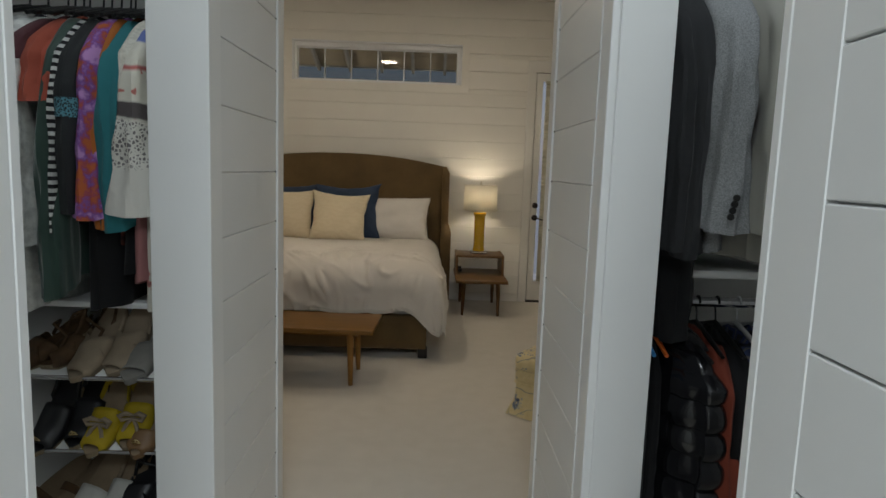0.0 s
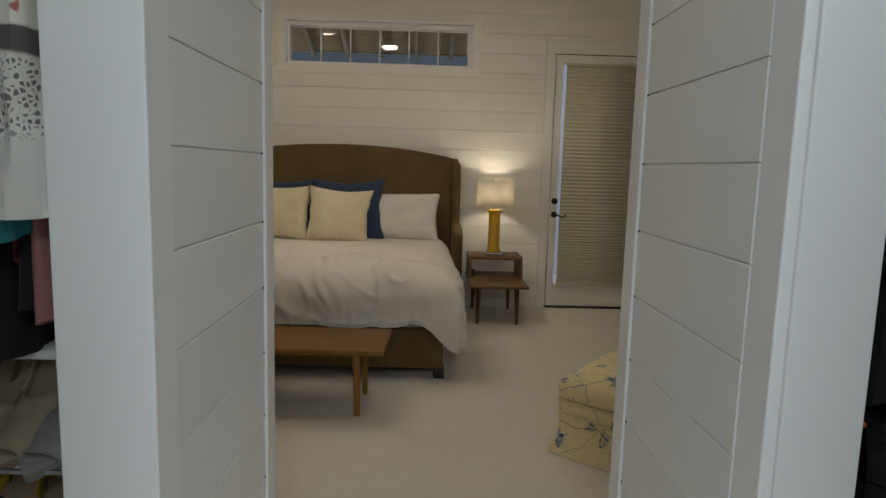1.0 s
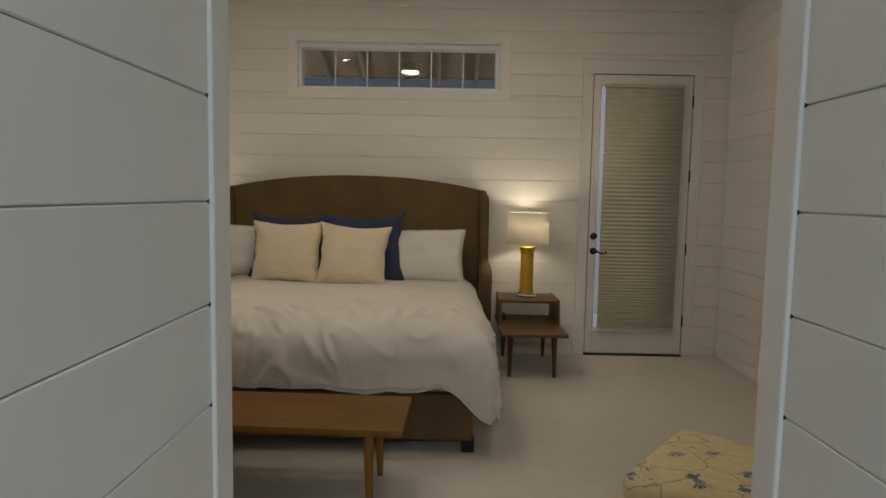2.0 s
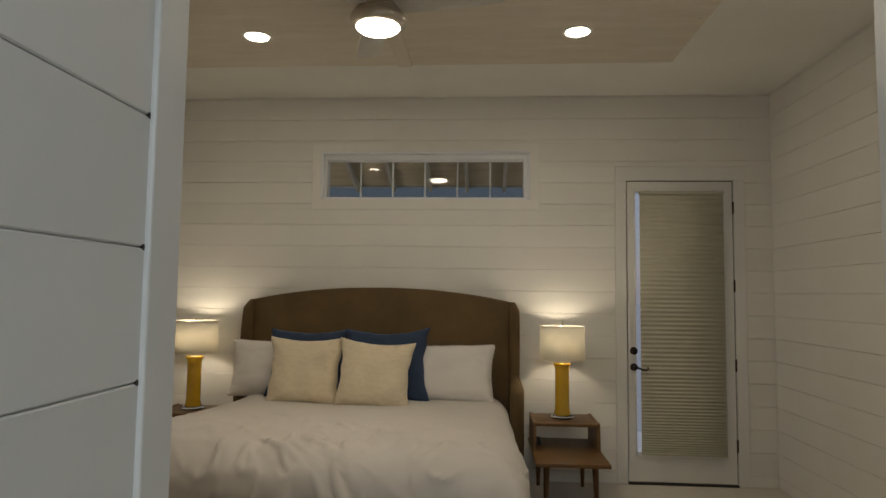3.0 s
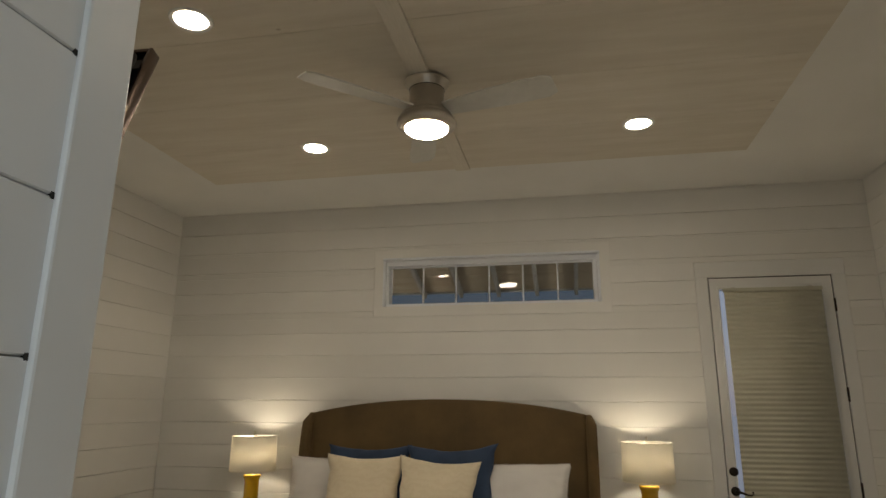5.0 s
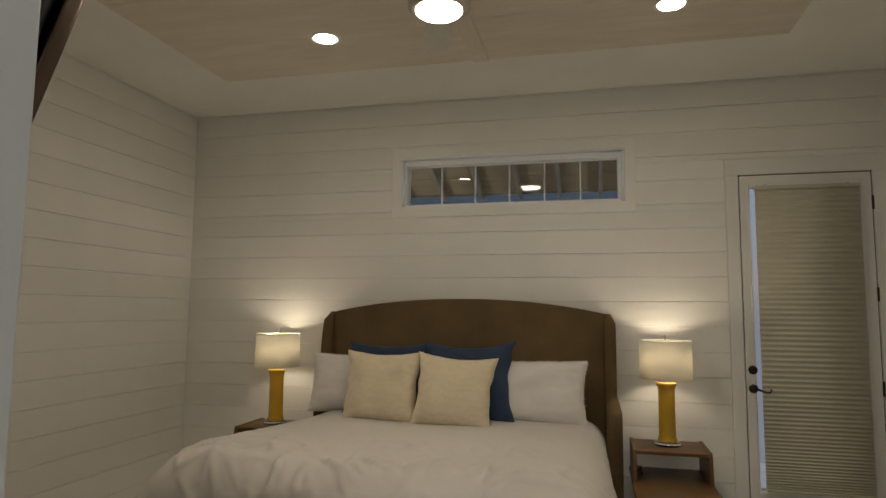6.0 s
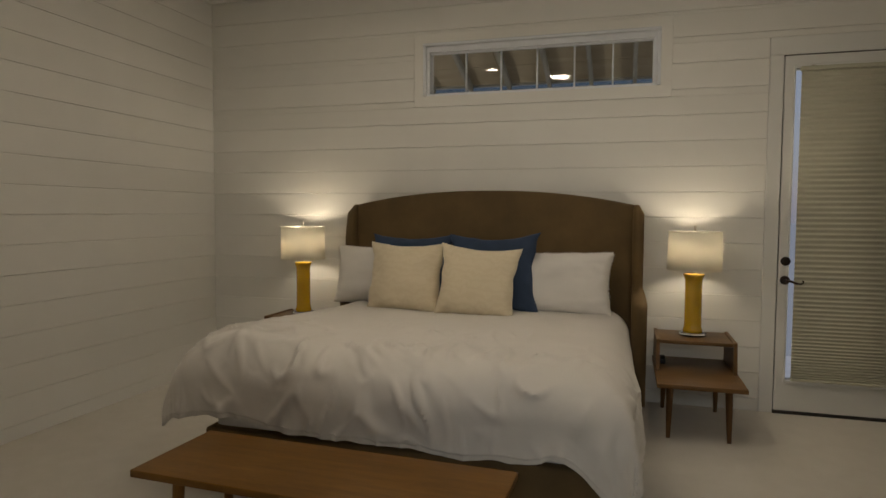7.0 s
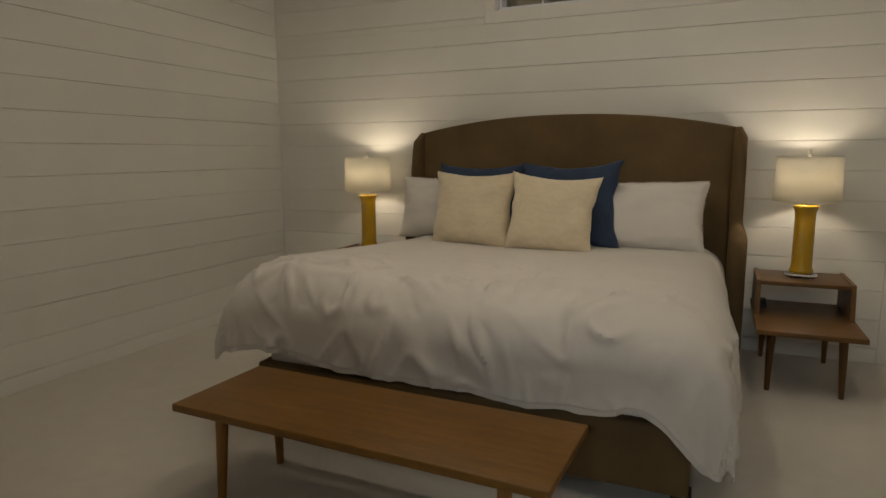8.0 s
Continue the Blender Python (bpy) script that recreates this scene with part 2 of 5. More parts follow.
M["walnut"] = wood("walnut", (0.080, 0.040, 0.0135), (0.205, 0.108, 0.037), rough=0.40, coat=0.0)
M["walnut_leg"] = wood("walnut_upright", (0.070, 0.030, 0.009), (0.16, 0.075, 0.023), (14, 14, 1.2), 0.45, 0.05)
M["oak"] = wood("oiled_teak", (0.104, 0.046, 0.0075), (0.250, 0.120, 0.0205), rough=0.42, coat=0.0)
M["oak_leg"] = wood("oiled_teak_upright", (0.1836, 0.0867, 0.0210), (0.2916, 0.1428, 0.0315), (14, 14, 1.2), 0.45, 0.05)
M["dark_foot"] = plain("black_wood", (0.015, 0.011, 0.009), 0.4)
M["yellow"] = plain("yellow_glaze", (0.55, 0.33, 0.012), 0.16, 0.05, 6, 0.5)
M["acrylic"] = glass("clear_acrylic")
M["shade"] = lamp_cloth("linen_shade", (0.80, 0.77, 0.69))
M["steel"] = metal("brushed_nickel", (0.62, 0.58, 0.52), 0.28)
M["chrome"] = metal("chrome", (0.75, 0.75, 0.76), 0.12)
M["bronze"] = metal("oil_rubbed_bronze", (0.055, 0.045, 0.038), 0.42)
M["bulb"] = glowing("warm_bulb", BULB, 88.0)
M["can"] = glowing("recessed_lamp", WARM, 92.0)
M["fan_lens"] = glowing("fan_lamp_lens", WARM, 68.0)
M["glass"] = glass("window_glass")
M["blade"] = plain("pale_grey_blade", (0.62, 0.61, 0.57), 0.4, 0.05)
M["pleats"] = fabric("sage_pleated_cloth", (0.53, 0.52, 0.42), 0.05, 300, 0.1)
M["tv"] = plain("black_plastic", (0.018, 0.017, 0.016), 0.35)
M["tv_screen"] = plain("dark_screen", (0.008, 0.008, 0.009), 0.08, 0.0)
M["tv_edge"] = metal("bronze_bezel", (0.16, 0.12, 0.10), 0.25)
M["floral"] = floral_material()
M["gap"] = plain("dark_gap", (0.03, 0.025, 0.02), 0.8)
M["outlet"] = plain("white_plastic", (0.7, 0.7, 0.68), 0.4)


# ---- building helpers ----
def box(bm, x0, y0, z0, x1, y1, z1, bevel=0.0, seg=2):
    vs = [bm.verts.new((x, y, z)) for z in (z0, z1) for y in (y0, y1) for x in (x0, x1)]
    fs = [bm.faces.new([vs[i] for i in q]) for q in ((0, 2, 3, 1), (4, 5, 7, 6), (0, 1, 5, 4), (2, 6, 7, 3), (0, 4, 6, 2), (1, 3, 7, 5))]
    if bevel:
        es = list({e for f in fs for e in f.edges})
        bmesh.ops.bevel(bm, geom=es, offset=bevel, segments=seg, affect="EDGES", profile=0.5)
    return bm


def boxes(*args, bevel=0.0, seg=2):
    bm = bmesh.new()
    for a in args:
        box(bm, *a, bevel=bevel, seg=seg)
    return bm


def loft(bm, rings, closed=True, cap=True):
    rows = [[bm.verts.new(p) for p in ring] for ring in rings]
    n = len(rows[0])
    for a, b in zip(rows, rows[1:]):
        for i in range(n if closed else n - 1):
            j = (i + 1) % n
            bm.faces.new((a[i], a[j], b[j], b[i]))
    if cap and closed:
        bm.faces.new(rows[0][::-1])
        bm.faces.new(rows[-1])
    return bm


def ring(cx, cy, z, rx, ry=None, n=28, power=1.0):
    ry = rx if ry is None else ry
    out = []
    for i in range(n):
        a = 2 * math.pi * i / n
        c, s = math.cos(a), math.sin(a)
        out.append((cx + rx * math.copysign(abs(c) ** power, c), cy + ry * math.copysign(abs(s) ** power, s), z))
    return out


def lathe(profile, n=28, cx=0.0, cy=0.0, bm=None):
    bm = bm or bmesh.new()
    return loft(bm, [ring(cx, cy, z, max(r, 1e-4), n=n) for r, z in profile])


def tube(bm, pts, r, n=8):
    pts = [Vector(p) for p in pts]
    rings, side = [], None
    for i, p in enumerate(pts):
        d = (pts[min(i + 1, len(pts) - 1)] - pts[max(i - 1, 0)]).normalized()
        if side is None:
            side = d.cross(Vector((0.3, 0.2, 1))).normalized()
        side = (side - d * side.dot(d)).normalized()
        up = d.cross(side)
        rr = r[i] if isinstance(r, (list, tuple)) else r
        rings.append([p + rr * (math.cos(2 * math.pi * k / n) * side + math.sin(2 * math.pi * k / n) * up) for k in range(n)])
    return loft(bm, rings)


def finish(name, bm, material, smooth=False):
    bmesh.ops.recalc_face_normals(bm, faces=bm.faces[:])
    me = bpy.data.meshes.new(name)
    bm.to_mesh(me)
    bm.free()
    me.materials.append(material)
    if smooth:
        me.polygons.foreach_set("use_smooth", [True] * len(me.polygons))
        me.set_sharp_from_angle(angle=radians(50))
    return me


def part(name, bm, material, parent, label="", smooth=True):
    ob = new(name, finish(name, bm, material, smooth))
    ob.parent = parent
    return tagged(ob, label)


def thing(name, at, label, category, group=""):
    ob = new(name)
    ob.empty_display_size = 0.1
    ob.matrix_world = at
    return tagged(ob, label, category, group)


def solid(name, bm, material, label, category, group="", kind="", at=None, smooth=True):
    ob = new(name, finish(name, bm, material, smooth))
    if at is not None:
        ob.matrix_world = at
    return tagged(ob, label, category, group, kind)


def structure(name, bm, material, label, category, smooth=False):
    return solid(name, bm, material, label, category, kind="structure", smooth=smooth)


# ---- the place: numbers ----
BACK, NEAR, LEFT, RIGHT, TOP = 6.5, 2.17, -3.395, 2.30, 3.19
HALF = 0.512             # half the width of the passage between its board faces
P0, P1 = 1.38, 2.168      # the passage through the closet wall
Q0, Q1 = -0.20, 0.57     # the first opening, behind it
PITCH = 0.1815

# ---- floor, ceilings ----
structure("floor", boxes((-3.6, -3.2, -0.12, 2.5, 6.7, 0.0)), M["carpet"], "pale beige cut-pile carpet over the whole floor", "carpet")
structure("ceiling", boxes((-3.5, 2.05, TOP, 2.42, 6.62, TOP + 0.1)), M["ceiling"], "smooth white painted bedroom ceiling", "ceiling")
structure("ceiling_closet", boxes((-2.2, -3.1, 2.75, 2.2, 2.17, 2.85)), M["ceiling"], "white painted closet ceiling", "ceiling")

TX0, TX1, TY0, TY1, TZ = -2.587, 1.278, 2.97, 5.697, 3.17
bm = bmesh.new()
edges = [TY0, 3.256, 3.866, 4.476, 5.086, TY1]
for a, b in zip(edges, edges[1:]):
    for x0, x1 in ((TX0, -0.63), (-0.63, TX1)):
        box(bm, x0 + 0.0015, a + 0.0015, TZ, x1 - 0.0015, b - 0.0015, TOP)
structure("ceiling_planks", bm, M["planks"], "whitewashed knotty pine boards with a central batten", "ceiling panel")
M["batten"] = wood("whitewashed_batten", (0.70, 0.65, 0.56), (0.81, 0.76, 0.67), (9, 0.9, 9), 0.6, 0.0)
structure("ceiling_batten", boxes((-0.682, TY0 + 0.01, TZ - 0.016, -0.580, TY1 - 0.004, TZ - 0.0005), bevel=0.002, seg=1), M["batten"], "flat whitewashed batten down the middle of the board ceiling", "trim")


# ---- walls ----
BOARDS = {}


def board_mesh(length, height, depth, material):
    """A board along x, its face towards -y, its long front edges eased."""
    key = (round(length, 3), round(height, 3), depth, material.name)
    if key not in BOARDS:
        c = 0.0022
        prof = [(0, 0), (depth - c, 0), (depth, c), (depth, height - c), (depth - c, height), (0, height)]
        bm = loft(bmesh.new(), [[(x, -d, z) for d, z in prof] for x in (0, length)])
        BOARDS[key] = finish("board", bm, material)
    return BOARDS[key]


def cut(lo, hi, holes):
    spans = [(lo, hi)]
    for a, b in holes:
        spans = [s for u, v in spans for s in ((u, min(v, a)), (max(u, b), v)) if s[1] - s[0] > 0.012]
    return spans


def shiplap(wall, at, lo, hi, zlo, zhi, z_joint, material, holes=(), pitch=PITCH, gap=0.0022, depth=0.016):
    """Boards on a wall, along local x of `at`, facing its -y. holes: (x0, x1, z0, z1)."""
    k = math.floor((zlo - z_joint) / pitch)
    z = z_joint + k * pitch
    while z < zhi - 0.005:
        a, b = max(z + gap / 2, zlo), min(z + pitch - gap / 2, zhi)
        if b - a > 0.01:
            cuts = sorted({a, b, *(v for h in holes for v in h[2:] if a + 0.01 < v < b - 0.01)})
            for c0, c1 in zip(cuts, cuts[1:]):
                mid = (c0 + c1) / 2
                for u, v in cut(lo, hi, [h[:2] for h in holes if h[2] < mid < h[3]]):
                    ob = new("board", board_mesh(v - u, c1 - c0, depth, material))
                    ob.matrix_world = at @ Matrix.Translation((u, 0, c0))
                    ob.parent = wall
        z += pitch


# openings of the bedroom's far wall: the garden door and the strip window, with the flat boards round them
DX0, DX1, DZ1 = 1.130, 1.988, 2.462
WX0, WX1, WZ0, WZ1 = -1.44, 0.325, 2.305, 2.705
north = structure("wall_north", boxes(
    (LEFT - 0.1, BACK + 0.016, 0, DX0 - 0.03, BACK + 0.13, WZ0), (LEFT - 0.1, BACK + 0.016, WZ0, WX0, BACK + 0.13, WZ1),
    (WX1, BACK + 0.016, WZ0, DX0 - 0.03, BACK + 0.13, WZ1), (LEFT - 0.1, BACK + 0.016, WZ1, DX0 - 0.03, BACK + 0.13, TOP),
    (DX0 - 0.03, BACK + 0.016, DZ1 + 0.03, DX1 + 0.03, BACK + 0.13, TOP), (DX1 + 0.03, BACK + 0.016, 0, RIGHT + 0.1, BACK + 0.13, TOP)),
    M["wall"], "white painted shiplap wall behind the bed", "wall")
west = structure("wall_west", boxes((LEFT - 0.116, 2.05, 0, LEFT - 0.016, BACK + 0.016, TOP)), M["wall"], "white painted shiplap side wall", "wall")
east = structure("wall_east", boxes((RIGHT + 0.016, 2.05, 0, RIGHT + 0.116, BACK + 0.016, TOP)), M["wall"], "white painted shiplap side wall by the garden door", "wall")
south = structure("wall_south", boxes((LEFT - 0.016, P1 - 0.12, 0, -HALF - 0.016, P1 - 0.016, TOP), (HALF + 0.016, P1 - 0.12, 0, RIGHT + 0.016, P1 - 0.016, TOP),
    (-HALF - 0.016, P1 - 0.12, 2.75, HALF + 0.016, P1 - 0.016, TOP)), M["wall"], "white painted shiplap wall round the closet passage", "wall")

# flat casings
CAS = 0.093
structure("trim_door", boxes((DX0 - CAS, BACK - 0.002, 0, DX0 - 0.004, BACK + 0.016, DZ1 + 0.004), (DX1 + 0.004, BACK - 0.004, 0, DX1 + CAS, BACK + 0.016, DZ1 + 0.004),
    (DX0 - CAS, BACK - 0.004, DZ1 + 0.004, DX1 + CAS, BACK + 0.016, DZ1 + CAS + 0.03), bevel=0.002, seg=1), M["trim"], "flat white painted casing round the garden door", "trim")
WC = 0.085
structure("trim_window", boxes((WX0 - WC, BACK + 0.001, WZ0, WX0, BACK + 0.016, WZ1), (WX1, BACK + 0.0005, WZ0, WX1 + WC, BACK + 0.016, WZ1),
    (WX0 - WC, BACK + 0.0005, WZ1, WX1 + WC, BACK + 0.016, WZ1 + WC), (WX0 - WC, BACK + 0.0005, WZ0 - WC, WX1 + WC, BACK + 0.016, WZ0), bevel=0.0006, seg=1), M["wall"], "flat white painted casing round the strip window", "trim")

# passage walls: thick partitions that end the closet bays, boarded on the passage side
for side, nm in ((-1, "west"), (1, "east")):
    a, b = sorted((side * (HALF + 0.007), side * 0.658))
    jamb = structure("wall_passage_" + nm, boxes((a, P0 + 0.02, 0, b, P1 - 0.12, 2.75)), M["passage"], "white painted passage wall beside the closet", "wall")
    a, b = sorted((side * (HALF - 0.004 if side < 0 else HALF + 0.026), side * (0.668 if side < 0 else 0.682)))
    structure("trim_passage_front_" + nm, boxes((a, P0, 0, b, P0 + 0.02, 2.75), bevel=0.003), M["trim"], "white painted face board at the end of the closet bay", "trim")
    a, b = sorted((side * (HALF - 0.0015 if side < 0 else HALF + 0.004), side * (HALF + 0.03)))
    structure("trim_passage_near_" + nm, boxes((a, P0 + 0.008, 0, b, P0 + 0.10, 2.75), bevel=0.004), M["trim"], "white corner board with an eased edge", "trim")
    a, b = sorted((side * (HALF - 0.007), side * (HALF + 0.016)))
    structure("trim_passage_far_" + nm, boxes((a, 2.083, 0, b, P1, 2.75), bevel=0.004), M["trim"], "white corner board with an eased edge", "trim")
    turn = pose(side * (HALF + 0.007), 0, 0, 0, 0, 90 if side < 0 else -90)
    lo, hi = (P0 + 0.10, 2.083) if side < 0 else (-2.083, -(P0 + 0.10))
    shiplap(jamb, turn, lo, hi, 0, 2.75, 1.384, M["passage"], (), 0.1825, 0.0019, 0.006)
    bm = bmesh.new()
    for k in range(-7, 8):
        zj = 1.384 + 0.1825 * k
        a, b = sorted((side * (HALF + 0.0005), side * (HALF + 0.006)))
        box(bm, a, 2.0775, zj - 0.0042, b, 2.0826, zj + 0.0042)
    part("joint_ends", bm, M["gap"], jamb, "dark open ends of the board joints", False)
    sh = 0.034 if side < 0 else 0.016
    turn = pose(sh + side * (HALF + 0.010), 0, 0, 0, 0, 90 if side < 0 else -90)
    a, b = sorted((sh + side * (HALF + 0.010), side * 2.2))
    front = structure("wall_dressing_" + nm, boxes((a, Q0, 0, b, Q1 - 0.02, 2.75)), M["passage"], "white painted wall beside the dressing room opening", "wall")
    lo, hi = (Q0, Q1 - 0.125) if side < 0 else (-(Q1 - 0.125), -Q0)
    shiplap(front, turn, lo, hi, 0, 2.75, 1.392 if side > 0 else 1.384, M["passage"], (), 0.1765, 0.0036, 0.0145)
    a, b = sorted((sh + side * (HALF - 0.0062), sh + side * (HALF + 0.016)))
    structure("trim_dressing_" + nm, boxes((a, Q1 - 0.125, 0, b, Q1 - 0.02, 2.75), bevel=0.0012, seg=1), M["trim"], "white corner board with an eased edge", "trim")
    a, b = sorted((sh + side * (HALF - 0.008), sh + side * (HALF + 0.09)))
    structure("trim_dressing_end_" + nm, boxes((a, Q1 - 0.02, 0, b, Q1, 2.75), bevel=0.0015, seg=1), M["trim"], "white painted casing board", "trim")
    x = side * 2.2
    a, b = sorted((x, x + side * 0.1))
    structure("wall_closet_" + nm, boxes((a, -3.1, 0, b, P1 - 0.12, 2.75)), M["passage"], "plain white closet end wall", "wall")
structure("wall_dressing_back", boxes((-2.3, -3.2, 0, 2.3, -3.1, 2.85)), M["passage"], "plain white dressing room wall", "wall")

# boards of the bedroom walls
turn_n = Matrix.Translation((0, BACK + 0.016, 0))
holes_n = [(DX0 - CAS - 0.002, DX1 + CAS + 0.002, -0.1, DZ1 + CAS + 0.032), (WX0 - WC - 0.0008, WX1 + WC + 0.0008, WZ0 - WC - 0.0025, WZ1 + WC + 0.001)]
shiplap(north, turn_n, LEFT, RIGHT, 0, TOP, 1.7235, M["wall"], holes_n)
shiplap(west, pose(LEFT - 0.016, 0, 0, 0, 0, 90), P1, BACK - 0.001, 0, TOP, 1.7235, M["wall"])
shiplap(east, pose(RIGHT + 0.016, 0, 0, 0, 0, -90), -BACK + 0.001, -P1, 0, TOP, 1.7235, M["wall"])
turn_s = pose(0, P1 - 0.016, 0, 0, 0, 180)
shiplap(south, turn_s, -RIGHT, -LEFT, 0, TOP, 1.7235, M["wall"], [(-HALF - 0.016, HALF + 0.016, -0.1, 2.75)])

# ---- strip window ----
# white vinyl with the dusk sky's blue light put into its colour
M["vinyl"] = paint("sky_tinted_white_vinyl", (0.84, 0.87, 0.93), 0.35, 0.03)


def strip_window():
    w = structure("window_1", boxes((WX0, BACK + 0.02, WZ1 - 0.055, WX1, BACK + 0.13, WZ1), (WX0, BACK + 0.02, WZ0, WX1, BACK + 0.13, WZ0 + 0.022),
        (WX0, BACK + 0.02, WZ0 + 0.022, WX0 + 0.038, BACK + 0.13, WZ1 - 0.055), (WX1 - 0.045, BACK + 0.02, WZ0 + 0.022, WX1, BACK + 0.13, WZ1 - 0.055), bevel=0.003, seg=1),
        M["vinyl"], "white strip window with six panes, dusk outside", "window")
    bm = boxes((WX0 - 0.008, BACK - 0.022, WZ1 - 0.012, WX1 + 0.008, BACK + 0.02, WZ1 + 0.008), (WX0 - 0.008, BACK - 0.012, WZ0, WX0 + 0.016, BACK + 0.02, WZ1 - 0.012),
               (WX1 - 0.016, BACK - 0.012, WZ0, WX1 + 0.008, BACK + 0.02, WZ1 - 0.012), bevel=0.003, seg=1)
    part("window_frame", bm, M["vinyl"], w)
    part("window_frame", boxes((WX0 + 0.036, BACK + 0.05, WZ1 - 0.068, WX1 - 0.043, BACK + 0.07, WZ1 - 0.054)), M["vinyl"], w)
    g0, g1 = WX0 + 0.038, WX1 - 0.045
    step = (g1 - g0) / 6
    for i in range(6):
        p = part("pane", boxes((g0 + i * step + 0.002, BACK + 0.094, WZ0 + 0.023, g0 + (i + 1) * step - 0.002, BACK + 0.100, WZ1 - 0.056)), M["glass"], w, smooth=False)
        p.visible_shadow = False
    for i in range(1, 6):
        x = g0 + i * step
        part("muntin", boxes((x - 0.006, BACK + 0.084, WZ0 + 0.022, x + 0.006, BACK + 0.112, WZ1 - 0.056), bevel=0.002, seg=1), M["vinyl"], w)


strip_window()


# ---- garden door with pleated blind ----
def garden_door():
    y0, y1 = BACK + 0.004, BACK + 0.048
    gx0, gx1, gz0, gz1 = DX0 + 0.068, DX1 - 0.076, 0.225, 2.385
    d = structure("door_1", boxes((DX0 + 0.004, y0, 0.02, gx0, y1, DZ1 - 0.004), (gx1, y0, 0.02, DX1 - 0.004, y1, DZ1 - 0.004),
        (gx0, y0, 0.02, gx1, y1, gz0), (gx0, y0, gz1, gx1, y1, DZ1 - 0.004)), M["trim"], "closed white garden door with a full glass lite behind a blind", "door")
    part("bead", boxes((gx0 - 0.010, y0 - 0.008, gz0 - 0.012, gx0 + 0.002, y0 + 0.004, gz1 + 0.012), (gx1 - 0.002, y0 - 0.008, gz0 - 0.012, gx1 + 0.010, y0 + 0.004, gz1 + 0.012),
        (gx0 + 0.002, y0 - 0.008, gz0 - 0.012, gx1 - 0.002, y0 + 0.004, gz0 + 0.012), (gx0 + 0.002, y0 - 0.008, gz1 - 0.012, gx1 - 0.002, y0 + 0.004, gz1 + 0.012), bevel=0.003), M["trim"], d)
    p = part("pane", boxes((gx0, y0 + 0.018, gz0, gx1, y0 + 0.024, gz1)), M["glass"], d, smooth=False)
    p.visible_shadow = False
    for z in (1.063, 0.932):
        part("rosette", loft(bmesh.new(), [[(1.178 + r * math.cos(a * math.pi / 12), y0 - yy, z + r * math.sin(a * math.pi / 12)) for a in range(24)] for r, yy in ((0.031, 0), (0.031, 0.008), (0.026, 0.013), (0.012, 0.015))]), M["bronze"], d, "dark bronze lock rosette")
    pts = [(1.178, y0 - 0.012, 0.932), (1.178, y0 - 0.048, 0.932), (1.19, y0 - 0.054, 0.934), (1.215, y0 - 0.054, 0.926), (1.245, y0 - 0.054, 0.915), (1.268, y0 - 0.054, 0.915), (1.282, y0 - 0.054, 0.924), (1.280, y0 - 0.054, 0.934), (1.272, y0 - 0.054, 0.935)]
    part("door_handle", tube(bmesh.new(), pts, [0.009, 0.009, 0.009, 0.008, 0.007, 0.0065, 0.006, 0.006, 0.005]), M["bronze"], d, "dark bronze curled lever handle")
    for z in (2.24, 1.60, 0.96, 0.32):
        part("hinge", boxes((DX1 - 0.006, y0 - 0.012, z - 0.05, DX1 + 0.007, y0 + 0.002, z + 0.05), bevel=0.003), M["bronze"], d, "dark bronze hinge")
    # the second box, hidden behind the door, is added to block light under it
    part("threshold", boxes((DX0 - 0.004, BACK - 0.012, 0.0, DX1 + 0.004, BACK + 0.09, 0.014), (DX0 - 0.004, BACK + 0.051, 0.0145, DX1 + 0.004, BACK + 0.088, 0.05)), M["gap"], d, "dark bronze threshold with an added unseen sill that blocks light")
    part("stop", boxes((DX0 - 0.03, y1 + 0.002, 0.015, DX0 + 0.012, y1 + 0.06, DZ1 + 0.02), (DX1 - 0.012, y1 + 0.002, 0.015, DX1 + 0.03, y1 + 0.06, DZ1 + 0.02), (DX0 + 0.012, y1 + 0.002, DZ1 - 0.012, DX1 - 0.012, y1 + 0.06, DZ1 + 0.02)), M["gap"], d)


garden_door()


def pleated_blind():
    x0, x1, z0, z1 = 1.224, 1.893, 0.262, 2.345
    t = thing("pleated_blind", pose((x0 + x1) / 2, BACK - 0.04, z0), "sage green pleated cellular blind lowered over the door glass", "blind")
    w = (x1 - x0) / 2
    n, steps = 66, 8
    acc, pts = 0.0, []
    for i in range(n * steps + 1):
        f = i / (n * steps)
        if i:
            acc += 0.45 + 0.55 * min(1.0, f * 2.2)
        pts.append((-0.006 + 0.0045 * math.cos(2 * math.pi * i / steps), acc))
    pts = [(y, (z1 - z0) * z / acc) for y, z in pts]
    bm = bmesh.new()
    loft(bm, [[(-w, y, z) for y, z in pts], [(w, y, z) for y, z in pts]], closed=False)
    ob = part("pleated_cloth", bm, M["pleats"], t)
    s = ob.modifiers.new("thickness", "SOLIDIFY")
    s.thickness = 0.0015
    part("head_rail", boxes((-w - 0.004, -0.022, z1 - z0, w + 0.004, 0.022, z1 - z0 + 0.026), bevel=0.004), M["pleats"], t)
    part("bottom_rail", boxes((-w, -0.016, -0.018, w, 0.012, 0.0), bevel=0.004), M["pleats"], t)
    for x in (-w + 0.07, w - 0.07):
        part("bracket", boxes((x - 0.01, -0.004, z1 - z0 + 0.024, x + 0.01, 0.04, z1 - z0 + 0.036), bevel=0.002), M["steel"], t)


pleated_blind()


